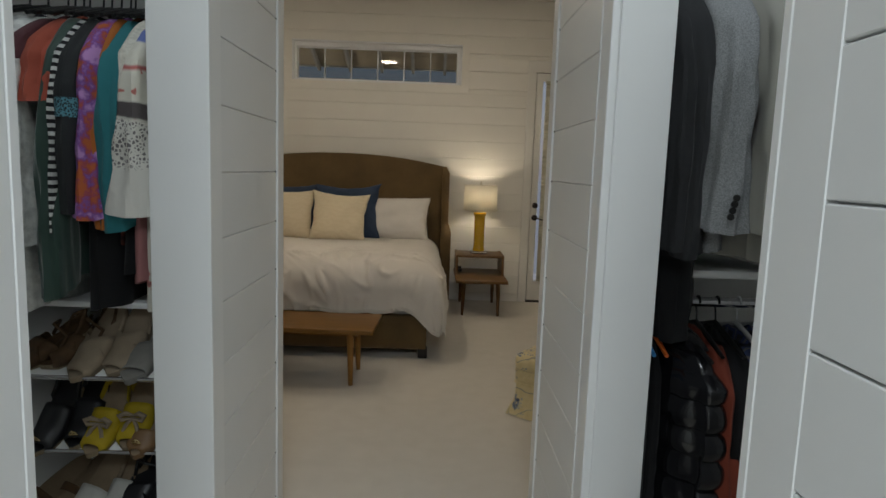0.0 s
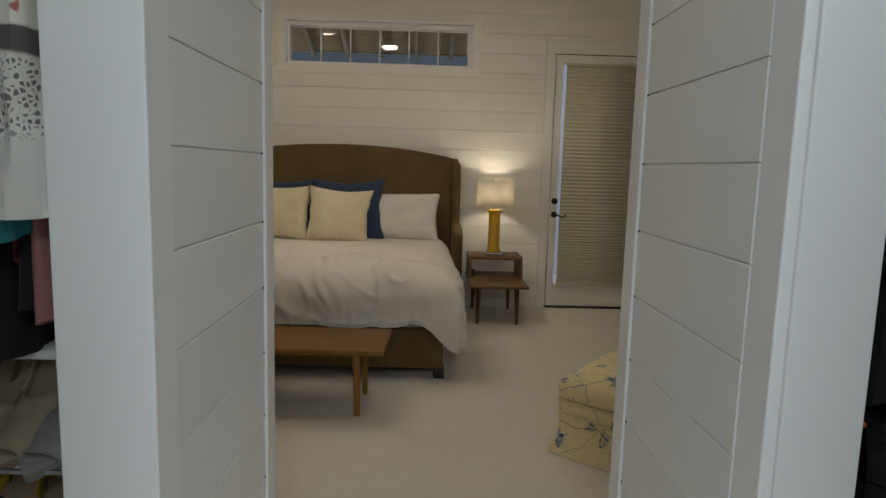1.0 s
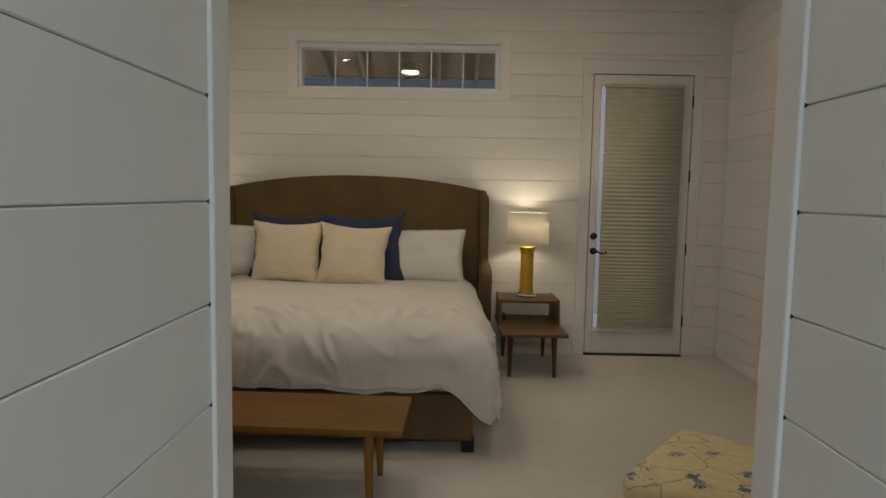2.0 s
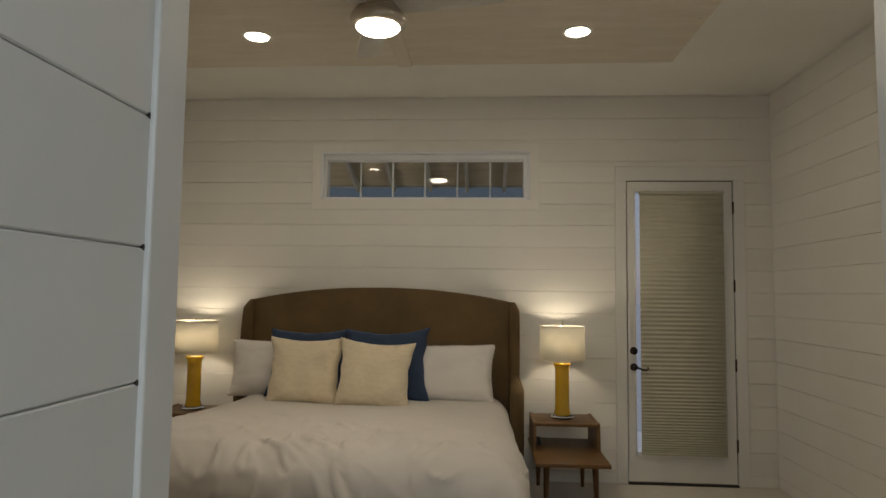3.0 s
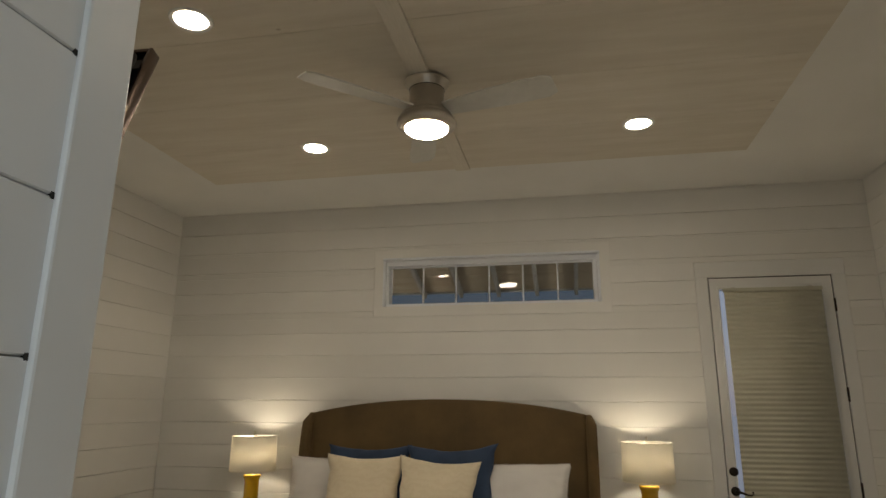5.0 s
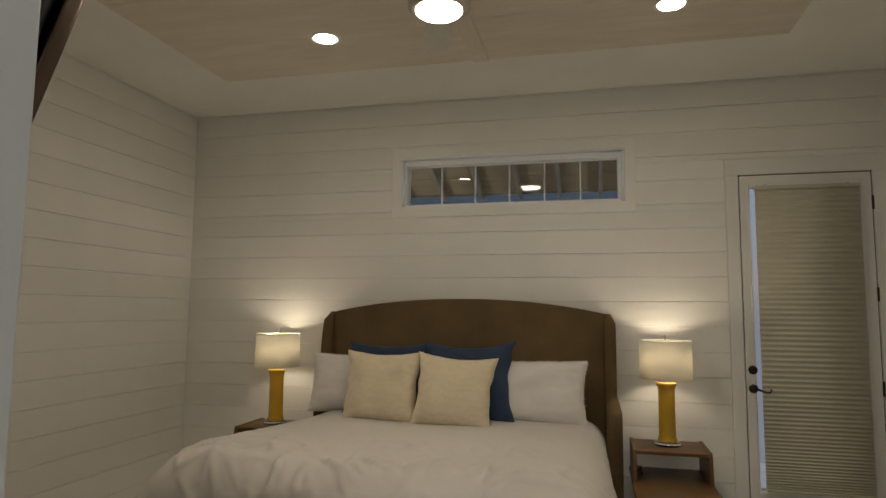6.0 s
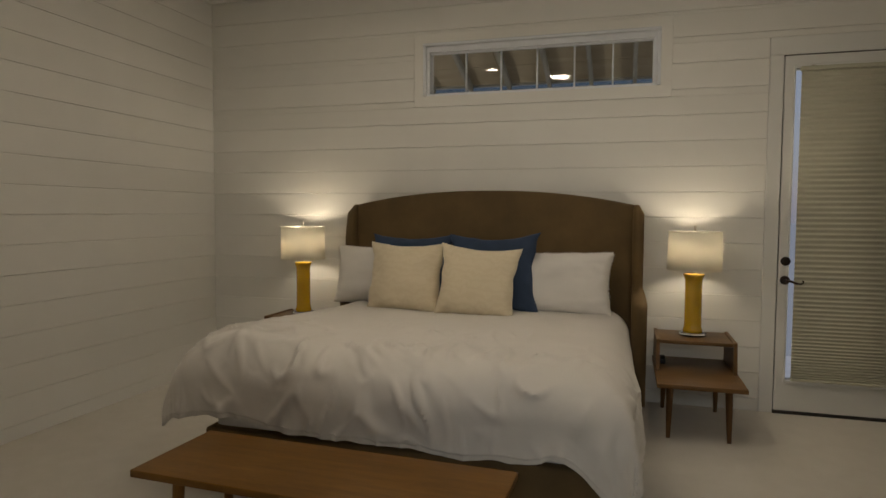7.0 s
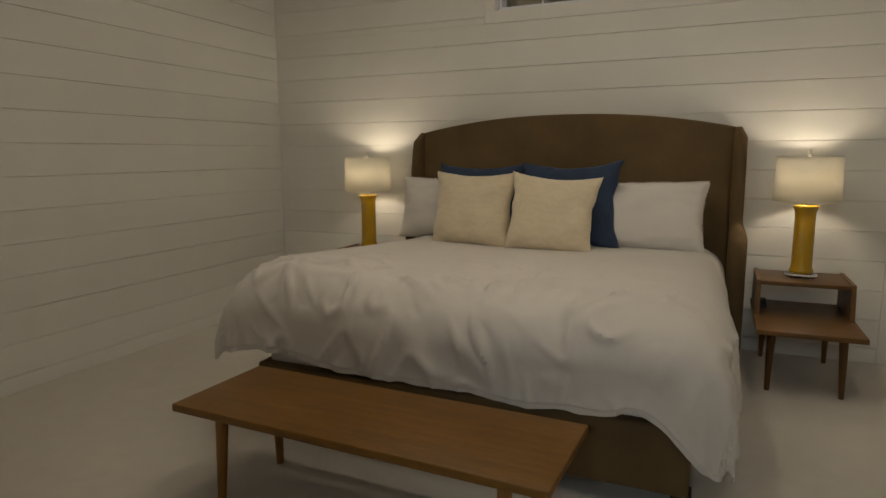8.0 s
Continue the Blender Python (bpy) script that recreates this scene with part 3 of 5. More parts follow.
# ---- porch outside ----
PITCHED = pose(0, 6.66, 3.18, -16.7)      # the porch roof falls away from the house
bm = bmesh.new()
for i in range(4):
    for k in range(5):
        box(bm, -6.0 + 2.44 * k, 0.003 + i * 0.415, 0.0, -3.565 + 2.44 * k, 0.412 + i * 0.415, 0.018)
M["porch"] = wood("porch_boards", (0.20, 0.165, 0.115), (0.46, 0.40, 0.30), (1.0, 7, 7), 0.7, 0.0)
structure("porch_ceiling", bm, M["porch"], "rough knotty boards under the sloping porch roof", "porch ceiling").matrix_world = PITCHED
M["rafter"] = plain("grey_sawn_wood", (0.30, 0.30, 0.28), 0.8, 0.2, 8)
for k in range(13):
    x = -3.11 + 0.41 * k
    solid("rafter", boxes((x - 0.019, 0.03, -0.075, x + 0.019, 1.62, -0.001), bevel=0.004, seg=1), M["rafter"], "rough sawn porch rafter", "rafter", "porch rafters", "structure", PITCHED)
structure("porch_beam", boxes((-6.0, 8.19, 2.70, 6.1, 8.23, 2.728), bevel=0.004, seg=1), M["rafter"], "grey sawn fascia board at the edge of the porch roof", "fascia")
# unseen pale slab, added to bounce lamp light towards door glass and porch roof
structure("pavement", boxes((-5.5, 6.64, -0.12, 4.5, 8.6, -0.02), bevel=0.01), plain("pale_concrete", (0.42, 0.41, 0.40), 0.85, 0.1, 6), "added pale concrete porch slab, unseen, to bounce light", "pavement")
structure("ground", boxes((-60, 6.7, -0.25, 60, 120, -0.15)), plain("dusk_grass", (0.05, 0.06, 0.035), 0.95, 0.3, 4), "dim grass beyond the porch", "ground")


# ---- recessed lights and ceiling fan ----
def can_light():
    t = thing("recessed_light", pose(0, 0, TZ), "round white recessed ceiling light, switched on", "ceiling light", "recessed ceiling lights")
    prof = [(0.073, 0.0), (0.074, -0.004), (0.092, -0.006), (0.096, 0.0)]
    bm = loft(bmesh.new(), [ring(0, 0, z, r, n=36) for r, z in prof], cap=False)
    part("trim_ring", bm, M["outlet"], t)
    part("lens", lathe([(0.001, -0.003), (0.066, -0.003), (0.073, -0.0005)], 36), M["can"], t, "glowing white lens")
    return t


can = can_light()
spots = [(-1.538, 5.15), (0.532, 5.15), (0.553, 3.66), (-1.524, 3.69)]
can.matrix_world = pose(*spots[0], TZ)
for x, y in spots[1:]:
    copy_thing(can, pose(x, y, TZ))


def ceiling_fan():
    t = thing("ceiling_fan", pose(-0.609, 4.402, TZ - 0.012), "brushed nickel hugger ceiling fan with pale blades and a lit lamp", "ceiling fan")
    part("canopy", lathe([(0.104, 0), (0.117, -0.006), (0.118, -0.014), (0.112, -0.020), (0.106, -0.032), (0.096, -0.044), (0.092, -0.050)], 44), M["steel"], t)
    part("neck", lathe([(0.090, -0.049), (0.091, -0.052), (0.091, -0.150), (0.096, -0.156)], 44), M["steel"], t)
    part("neck_groove", lathe([(0.0925, -0.050), (0.0925, -0.054)], 44), M["gap"], t, "dark groove under the canopy")
    part("collar", lathe([(0.096, -0.155), (0.108, -0.158), (0.112, -0.163), (0.113, -0.180), (0.108, -0.184)], 44), M["steel"], t)
    part("collar_groove", lathe([(0.1125, -0.182), (0.1145, -0.187)], 44), M["gap"], t, "dark groove round the collar")
    motor = part("motor_housing", lathe([(0.112, -0.186), (0.128, -0.190), (0.134, -0.202), (0.134, -0.208), (0.142, -0.212), (0.150, -0.226), (0.153, -0.242), (0.148, -0.256), (0.136, -0.266), (0.122, -0.270), (0.114, -0.268)], 48), M["steel"], t)
    part("lens", lathe([(0.114, -0.262), (0.112, -0.272), (0.096, -0.284), (0.055, -0.292), (0.001, -0.294)], 44), M["fan_lens"], motor, "glowing white lamp lens")
    for k in range(3):
        a = radians(-15 + 120 * k)
        rot = Matrix.Rotation(a, 3, "Z") @ Matrix.Rotation(radians(-12), 3, "X")
        rings = []
        for i in range(15):
            f = i / 14
            r = 0.11 + 0.57 * f
            w = 0.050 + 0.028 * math.sin(math.pi * min(1, f * 1.05) * 0.62) - (0.0 if f < 0.93 else 0.30 * (f - 0.93))
            pts = [(r, -w, -0.004), (r, w, -0.004), (r, w, 0.004), (r, -w, 0.004)]
            rings.append([rot @ Vector(p) + Vector((0, 0, -0.172)) for p in pts])
        part("blade", loft(bmesh.new(), rings), M["blade"], t, "pale grey fan blade")


ceiling_fan()


# ---- television on a tilting bracket, seen from behind ----
def television():
    t = thing("television", pose(-0.857, 2.47, 1.79, -19, 0, 0), "black flat television tilted down on a wall bracket", "television")
    w, h = 0.97, 0.555
    part("back_cover", boxes((-w + 0.02, -0.045, 0.03, -0.02, -0.012, h - 0.03), bevel=0.012, seg=3), M["tv"], t)
    part("bezel", boxes((-w, -0.012, 0, -w + 0.012, 0.02, h), (-0.012, -0.012, 0, 0, 0.02, h), (-w + 0.012, -0.012, 0, -0.012, 0.02, 0.014), (-w + 0.012, -0.012, h - 0.012, -0.012, 0.02, h), bevel=0.003), M["tv_edge"], t, "bronze toned bezel")
    part("screen", boxes((-w + 0.012, 0.0, 0.014, -0.012, 0.016, h - 0.012)), M["tv_screen"], t, "dark switched-off screen", False)
    bm = boxes((-w / 2 - 0.16, -0.07, 0.12, -w / 2 - 0.13, -0.045, h - 0.1), (-w / 2 + 0.13, -0.07, 0.12, -w / 2 + 0.16, -0.045, h - 0.1), bevel=0.003)
    tube(bm, [(-w / 2, -0.06, 0.28), (-w / 2, -0.42, 0.14)], 0.025, 10)
    box(bm, -w / 2 - 0.15, -0.075, 0.26, -w / 2 + 0.15, -0.05, 0.3, 0.003)
    part("wall_bracket", bm, M["tv"], t)


television()


# ---- bed ----
BX, BW2 = -0.89, 0.945    # middle and half width of the bed


def arch(x):
    """Height of the headboard's top along its width."""
    u = min(1.0, abs(x - BX) / 1.10)
    return 1.553 - 0.115 * u ** 2.2


def bed():
    t = thing("bed", pose(BX, 4.27, 0), "king bed with an olive brown velvet wingback headboard", "bed")
    # padded headboard panel
    n = 40
    def outline(y, inset):
        top = [(-1.06 + 2.12 * i / n, y) for i in range(n + 1)]
        return [(x * (1 - inset), y, arch(BX + x) - inset * 0.6) for x, _ in top] + [(1.06 * (1 - inset), y, 0.2), (-1.06 * (1 - inset), y, 0.2)]
    rings = [outline(2.19, 0.0), outline(2.10, 0.0), outline(2.08, 0.006), outline(2.07, 0.02)]
    part("headboard", loft(bmesh.new(), rings), M["olive"], t, "arched velvet headboard panel")
    for s in (-1, 1):
        # each wing, a thick upright pad with a rolled front edge, and the low arm below it
        def front(z):
            if z > 0.86:
                return 1.985 + 0.05 * ((z - 0.86) / 0.58) ** 1.6 - 0.03 * math.sin(math.pi * (z - 0.86) / 0.58)
            k = max(0.0, min(1.0, (0.86 - z) / 0.12))
            return 1.985 - 0.12 * (k * k * (3 - 2 * k))
        zs = [0.06, 0.3, 0.5, 0.66, 0.74, 0.77, 0.80, 0.83, 0.86, 0.9, 1.0, 1.1, 1.2, 1.3, 1.38, 1.42, 1.44]
        rings = []
        for z in zs:
            f = front(min(z, 1.44))
            shrink = 0.0 if z < 1.38 else (z - 1.38) * 0.5
            back = 2.19
            x0, x1 = 1.055, 1.13 - shrink + (0.03 if s > 0 else 0.0) * max(0.0, min(1.0, (0.86 - z) / 0.08))
            if z > 1.38:
                f += (z - 1.38) * 0.9
            pts = []
            for i in range(9):
                a = math.pi * i / 8
                pts.append((s * ((x0 + x1) / 2 - (x1 - x0) / 2 * math.cos(a)), f + 0.035 - 0.035 * math.sin(a), z + (0.008 if z > 1.4 else 0) * math.sin(a)))
            pts += [(s * x1, back, z), (s * x0, back, z)]
            rings.append(pts)
        wing = part("wing", loft(bmesh.new(), rings), M["olive"], t, "velvet wing of the headboard")
        welt = [(s * 1.056, front(z) + 0.037, z) for z in (0.9, 1.0, 1.1, 1.2, 1.3, 1.38)]
        part("welt", tube(bmesh.new(), welt, 0.006, 6), M["olive"], wing)
        part("side_rail", boxes((s * 0.90 if s > 0 else -0.945, 0.06, 0.075, 0.945 if s > 0 else -0.90, 2.08, 0.335), bevel=0.012, seg=3), M["olive"], t)
        for y in (0.03, 1.95):
            part("leg", boxes((s * 0.92 - 0.035, y, 0.0, s * 0.92 + 0.035, y + 0.07, 0.078), bevel=0.004), M["dark_foot"], t, "black block foot")
    part("footboard", boxes((-0.945, 0.0, 0.075, 0.945, 0.07, 0.335), bevel=0.014, seg=3), M["olive"], t)
    part("slat_base", boxes((-0.89, 0.06, 0.16, 0.89, 2.08, 0.28)), M["dark_foot"], t)


bed()
solid("mattress", boxes((BX - 0.93, 4.32, 0.285, BX + 0.93, 6.30, 0.60), bevel=0.05, seg=4), M["sheet"], "white sheeted mattress on the bed base", "mattress")


def duvet():
    """A thick quilt laid over the mattress and falling over three sides."""
    nx, ny = 270, 240
    def fold(s, half, rad, flare):
        # across an edge: how far out and how far down
        d = abs(s) - half
        if d <= 0:
            return abs(s), 0.0
        if d < rad * math.pi / 2:
            t = d / rad
            return half + rad * math.sin(t), rad * (1 - math.cos(t))
        e = d - rad * math.pi / 2
        return half + rad + flare * e, rad + e * 0.97
    def bell(v, middle, width):
        return math.exp(-((v - middle) / width) ** 2)
    def step(v, lo, hi):
        k = max(0.0, min(1.0, (v - lo) / (hi - lo)))
        return k * k * (3 - 2 * k)
    sx = 1.36
    y_head, y_foot = 6.26, 4.42
    flat = y_head - y_foot
    length = flat + 0.435
    base, cloth = np.zeros((ny + 1, nx + 1, 3)), []
    for j in range(ny + 1):
        tt = j / ny * length
        footward = max(0.0, min(1.0, (tt - 0.3) / 1.4))
        d = tt - flat
        for i in range(nx + 1):
            s = -sx + 2 * sx * i / nx
            half, rad = (0.90, 0.17) if s < 0 else (0.87, 0.17)
            side = s
            if s < -0.9:
                side = -0.9 + (s + 0.9) * (1 - 0.22 * footward)
            hx, dz1 = fold(side, half, rad, 0.10)
            hx += min(1.0, dz1 / 0.30) * footward * (0.085 if s < 0 else 0.02)
            x = math.copysign(hx, s)
            hem = 1.0 + 0.05 * noise.noise(Vector((s * 2.4, 3.1, 0.5))) + 0.025 * noise.noise(Vector((s * 7, 1.1, 2.5)))
            hem += 0.36 * bell(s, 1.05, 0.15) - 0.07 * bell(s, 0.78, 0.10) + 0.05 * bell(s, -1.02, 0.16) - 0.10 * step(-s, 1.1, 1.36)
            if d <= 0:
                y, dz2 = y_head - tt, 0.0
            else:
                hy, dz2 = fold(d * hem, 0.0, 0.19, 0.04)
                y = y_foot - hy
            drop = math.hypot(dz1, dz2)
            top = 0.700 + 0.052 * bell(tt, 1.35, 0.55) * max(0.0, 1 - (s / 1.1) ** 2)
            if s < 0:
                top += 0.065 * footward * bell(s, -0.85, 0.38)
            base[j, i] = (BX + x, y, top - drop)
            cloth.append((s, tt, d, drop, dz1))
    # filling and creases push the cloth along its normal
    du, dv = np.gradient(base, axis=1), np.gradient(base, axis=0)
    nrm = np.cross(dv, du)
    nrm /= np.maximum(np.linalg.norm(nrm, axis=2, keepdims=True), 1e-9)
    if nrm[ny // 3, nx // 2, 2] < 0:
        nrm = -nrm
    def nz(x, y, z):
        return noise.noise(Vector((x, y, z)))
    rings = []
    for j in range(ny + 1):
        row = []
        for i in range(nx + 1):
            s, tt, d, drop, dz1 = cloth[j * (nx + 1) + i]
            fall = min(1.0, drop / 0.22)
            wx, wy = nz(s * 1.5, tt * 1.5, 1.0), nz(s * 1.5 + 9, tt * 1.5, 4.0)
            edge = step(d, -0.75, 0.0)                # towards the foot of the bed
            wild = max(0.0, 0.55 + 1.3 * nz(s * 1.3 + 4, tt * 1.3, 2.0))
            u = s + 0.16 * wx + 0.35 * d * nz(s * 1.1, 0.4, 6.0)
            v = tt + 0.16 * wy
            puffs = nz(u * 2.3, v * 1.9, 3.3)
            pleats = (nz(u * 6.0 + wy, v * 3.2, 7.7) ** 2 + 0.012) ** 0.5 * 2 - 0.55
            here = max(0.0, nz(s * 4.6, tt * 4.6, 6.6) + 0.16)
            there = max(0.0, nz(s * 4.1 + 3, tt * 4.1 + 8, 1.6) + 0.12)
            creases = (1 - abs(nz(u * 9.5 + v * 3.0, v * 4.4, 5.1))) ** 7 * here * 2.8
            cross = (1 - abs(nz(u * 6.0 - v * 5.0, v * 4.5 + u * 2.0, 11.3))) ** 7 * there * 2.6
            tiny = nz(s * 15 + 2 * wx, tt * 12 + 2 * wy, 2.2)
            amount = 0.14 + 0.86 * edge
            h = 0.014 * nz(s * 1.4, tt * 1.4, 0.3)
            h += amount * (0.020 * puffs + 0.014 * pleats * wild + 0.014 * creases + 0.014 * cross + 0.0030 * tiny * wild)
            h -= 0.012 * step(d, 0.25, 0.44)
            if dz1 > 0:
                k = min(1.0, dz1 / 0.2)
                w = tt + 0.25 * wx
                h += k * (0.020 * nz(w * 2.6, s * 0.9, 8.8) + 0.012 * (abs(nz(w * 5.5, s * 1.6, 3.8)) * 2 - 0.5))
            h *= 1 - 0.75 * step(abs(s), 1.0, 1.25) * step(d, -0.1, 0.2)
            p = base[j, i] + nrm[j, i] * h
            row.append((p[0], p[1], max(p[2], 0.03)))
        rings.append(row)
    ob = solid("duvet", loft(bmesh.new(), rings, closed=False), M["duvet"], "rumpled white cotton duvet draped over the bed", "duvet")
    m = ob.modifiers.new("thickness", "SOLIDIFY")
    m.thickness, m.offset = 0.022, 0.0
    # the flat stitched border below the filling
    low = rings[-1][4:-4]
    strip = []
    for i, (x, y, z) in enumerate(low):
        k = 0.006 * noise.noise(Vector((i * 0.11, 2.0, 0.0)))
        strip.append([(x, y - 0.010, z + 0.012), (x, y - 0.007 + k, z - 0.020 + k), (x, y - 0.002 + k, z - 0.021 + k), (x, y + 0.006, z + 0.010)])
    part("hem", loft(bmesh.new(), strip), M["duvet"], ob, "flat stitched duvet hem")
    return ob


duvet()


def pillow(name, w, h, t, at, material, label, group, pinch=0.10, seed=0, fringe=False):
    """A stuffed cushion in its own xz plane, facing -y, standing on z = 0."""
    n = 34
    soft = 0.03 if name == "sleeping_pillow" else 0.0
    rows = {1: [], -1: []}
    for side in (1, -1):
        for j in range(n + 1):
            v = -1 + 2 * j / n
            row = []
            for i in range(n + 1):
                u = -1 + 2 * i / n
                x = w / 2 * u * (1 - pinch * (1 - v * v) * abs(u) ** 3)
                z = h / 2 * v * (1 - pinch * (1 - u * u) * abs(v) ** 3)
                x *= 1 - soft * abs(u * v) ** 5
                z *= 1 - soft * abs(u * v) ** 5
                puff = max(0.0, (1 - abs(u) ** 2.6) * (1 - abs(v) ** 2.6)) ** 0.5
                nz = noise.noise(Vector((u * 1.8 + seed * 3.1, v * 1.8, seed)))
                edge = max(abs(u), abs(v))
                wr = noise.noise(Vector((u * 6 + seed, v * 6, side * 2.0))) * 0.012 * edge ** 2
                y = -side * (t / 2 * puff * (1 + 0.25 * nz - 0.18 * v) + 0.004) + wr
                sag = 0.008 * nz * edge
                row.append((x + 0.012 * noise.noise(Vector((v * 3, seed, 1))) * edge, y, z + h / 2 + sag))
            rows[side].append(row)
    bm = bmesh.new()
    fronts = [[bm.verts.new(p) for p in r] for r in rows[1]]
    backs = [[bm.verts.new(p) for p in r] for r in rows[-1]]
    for j in range(n):
        for i in range(n):
            bm.faces.new((fronts[j][i], fronts[j][i + 1], fronts[j + 1][i + 1], fronts[j + 1][i]))
            bm.faces.new((backs[j][i + 1], backs[j][i], backs[j + 1][i], backs[j + 1][i + 1]))
    rim = [(0, i) for i in range(n)] + [(j, n) for j in range(n)] + [(n, n - i) for i in range(n)] + [(n - j, 0) for j in range(n)]
    for k, (j, i) in enumerate(rim):
        j2, i2 = rim[(k + 1) % len(rim)]
        bm.faces.new((fronts[j2][i2], fronts[j][i], backs[j][i], backs[j2][i2]))
    ob = solid(name, bm, material, label, "pillow", group, at=at)
    if fringe:
        # short loose threads round the top and both ends
        rnd = random.Random(seed)
        edge = [rows[1][n][i] for i in range(n + 1)] + [rows[1][j][n] for j in range(n // 3, n)] + [rows[1][j][0] for j in range(n // 3, n)]
        bm = bmesh.new()
        for a, b in zip(edge, edge[1:]):
            if abs(a[0] - b[0]) + abs(a[2] - b[2]) > 0.08:
                continue
            for k in range(4):
                f = k / 4
                p = Vector(a) * (1 - f) + Vector(b) * f
                out = Vector((p.x * 0.9, 0, (p.z - h / 2) * 1.6)).normalized()
                q = p + out * rnd.uniform(0.004, 0.011) + Vector((rnd.uniform(-0.006, 0.006), rnd.uniform(-0.006, 0.006), 0))
                tube(bm, [p - out * 0.004, (p + q) / 2 + Vector((0, rnd.uniform(-0.003, 0.003), 0)), q], [0.0028, 0.0022, 0.0012], 4)
        part("fringe", bm, material, ob, "short white thread fringe")
    return ob


# white sleeping pillows against the headboard, then blue, then cream cushions
pillow("sleeping_pillow", 0.78, 0.46, 0.20, pose(-1.668, 6.11, 0.680, -14, 0, 0), M["pillow"], "plump white bed pillow leaning on the headboard", "white pillows", 0.10, 1, True)
pillow("sleeping_pillow", 0.86, 0.462, 0.21, pose(-0.378, 6.07, 0.672, -14, 0, 0), M["pillow"], "plump white bed pillow leaning on the headboard", "white pillows", 0.10, 2, True)
pillow("blue_cushion", 0.64, 0.555, 0.15, pose(-1.405, 6.00, 0.69, -15, 0, 0), M["blue"], "large navy blue velvet cushion behind a cream one", "blue cushions", 0.15, 3)
pillow("blue_cushion", 0.66, 0.58, 0.15, pose(-0.765, 5.95, 0.68, -15, -1.5, 0), M["blue"], "large navy blue velvet cushion behind a cream one", "blue cushions", 0.17, 4)
pillow("cream_cushion", 0.56, 0.515, 0.20, pose(-1.35, 5.745, 0.682, -16, 0, 0), M["cream"], "square cream damask cushion standing on the duvet", "cream cushions", 0.13, 5)
pillow("cream_cushion", 0.56, 0.515, 0.20, pose(-0.842, 5.70, 0.672, -17, 3.0, 0), M["cream"], "square cream damask cushion standing on the duvet", "cream cushions", 0.13, 6)


# ---- bench ----
def bench():
    t = thing("bench", pose(-0.985, 3.86, 0, 0, 0, -2), "long low teak bench at the foot of the bed", "bench")
    part("top", boxes((-0.715, -0.235, 0.355, 0.715, 0.235, 0.385), bevel=0.004), M["oak"], t)
    part("apron", boxes((-0.60, -0.165, 0.325, 0.60, -0.145, 0.355), (-0.60, 0.145, 0.325, 0.60, 0.165, 0.355), (-0.60, -0.145, 0.325, -0.58, 0.145, 0.355), (0.58, -0.145, 0.325, 0.60, 0.145, 0.355), bevel=0.002), M["oak"], t)
    for sx in (-1, 1):
        for sy in (-1, 1):
            part("leg", tube(bmesh.new(), [(sx * 0.565, sy * 0.165, 0.0), (sx * 0.56, sy * 0.155, 0.2), (sx * 0.555, sy * 0.15, 0.355)], [0.015, 0.021, 0.024], 14), M["oak_leg"], t)


bench()


# ---- nightstands with lamps ----
def nightstand():
    t = thing("nightstand", pose(0.57, 6.03, 0), "two-tier walnut step nightstand with tapered legs", "nightstand", "nightstands")
    part("tabletop", boxes((-0.252, -0.395, 0.340, 0.252, 0.395, 0.367), bevel=0.003), M["walnut"], t)
    part("upper_shelf", boxes((-0.222, -0.015, 0.538, 0.222, 0.385, 0.560), bevel=0.002), M["walnut"], t)
    for s in (-1, 1):
        x0, x1 = sorted((s * 0.222, s * 0.244))
        prof = [(-0.05, 0.367), (0.39, 0.367), (0.39, 0.566), (-0.012, 0.566), (-0.02, 0.56)]
        part("side_panel", loft(bmesh.new(), [[(x, y, z) for y, z in prof] for x in (x0, x1)]), M["walnut"], t, "", False)
        for sy in (-1, 1):
            part("leg", tube(bmesh.new(), [(s * 0.175, sy * 0.315 + 0.05, 0.0), (s * 0.172, sy * 0.305 + 0.05, 0.18), (s * 0.168, sy * 0.295 + 0.05, 0.34)], [0.013, 0.019, 0.023], 14), M["walnut_leg"], t)
    part("apron", boxes((-0.19, -0.27, 0.315, 0.19, 0.37, 0.340), bevel=0.002), M["walnut"], t)
    return t


stand = nightstand()
copy_thing(stand, pose(-2.355, 6.03, 0))
gadget = solid("charger", boxes((0.345, 6.16, 0.368, 0.395, 6.22, 0.398), (0.352, 6.17, 0.398, 0.39, 6.2, 0.425), bevel=0.005), M["tv"], "small black charger on the nightstand", "charger")


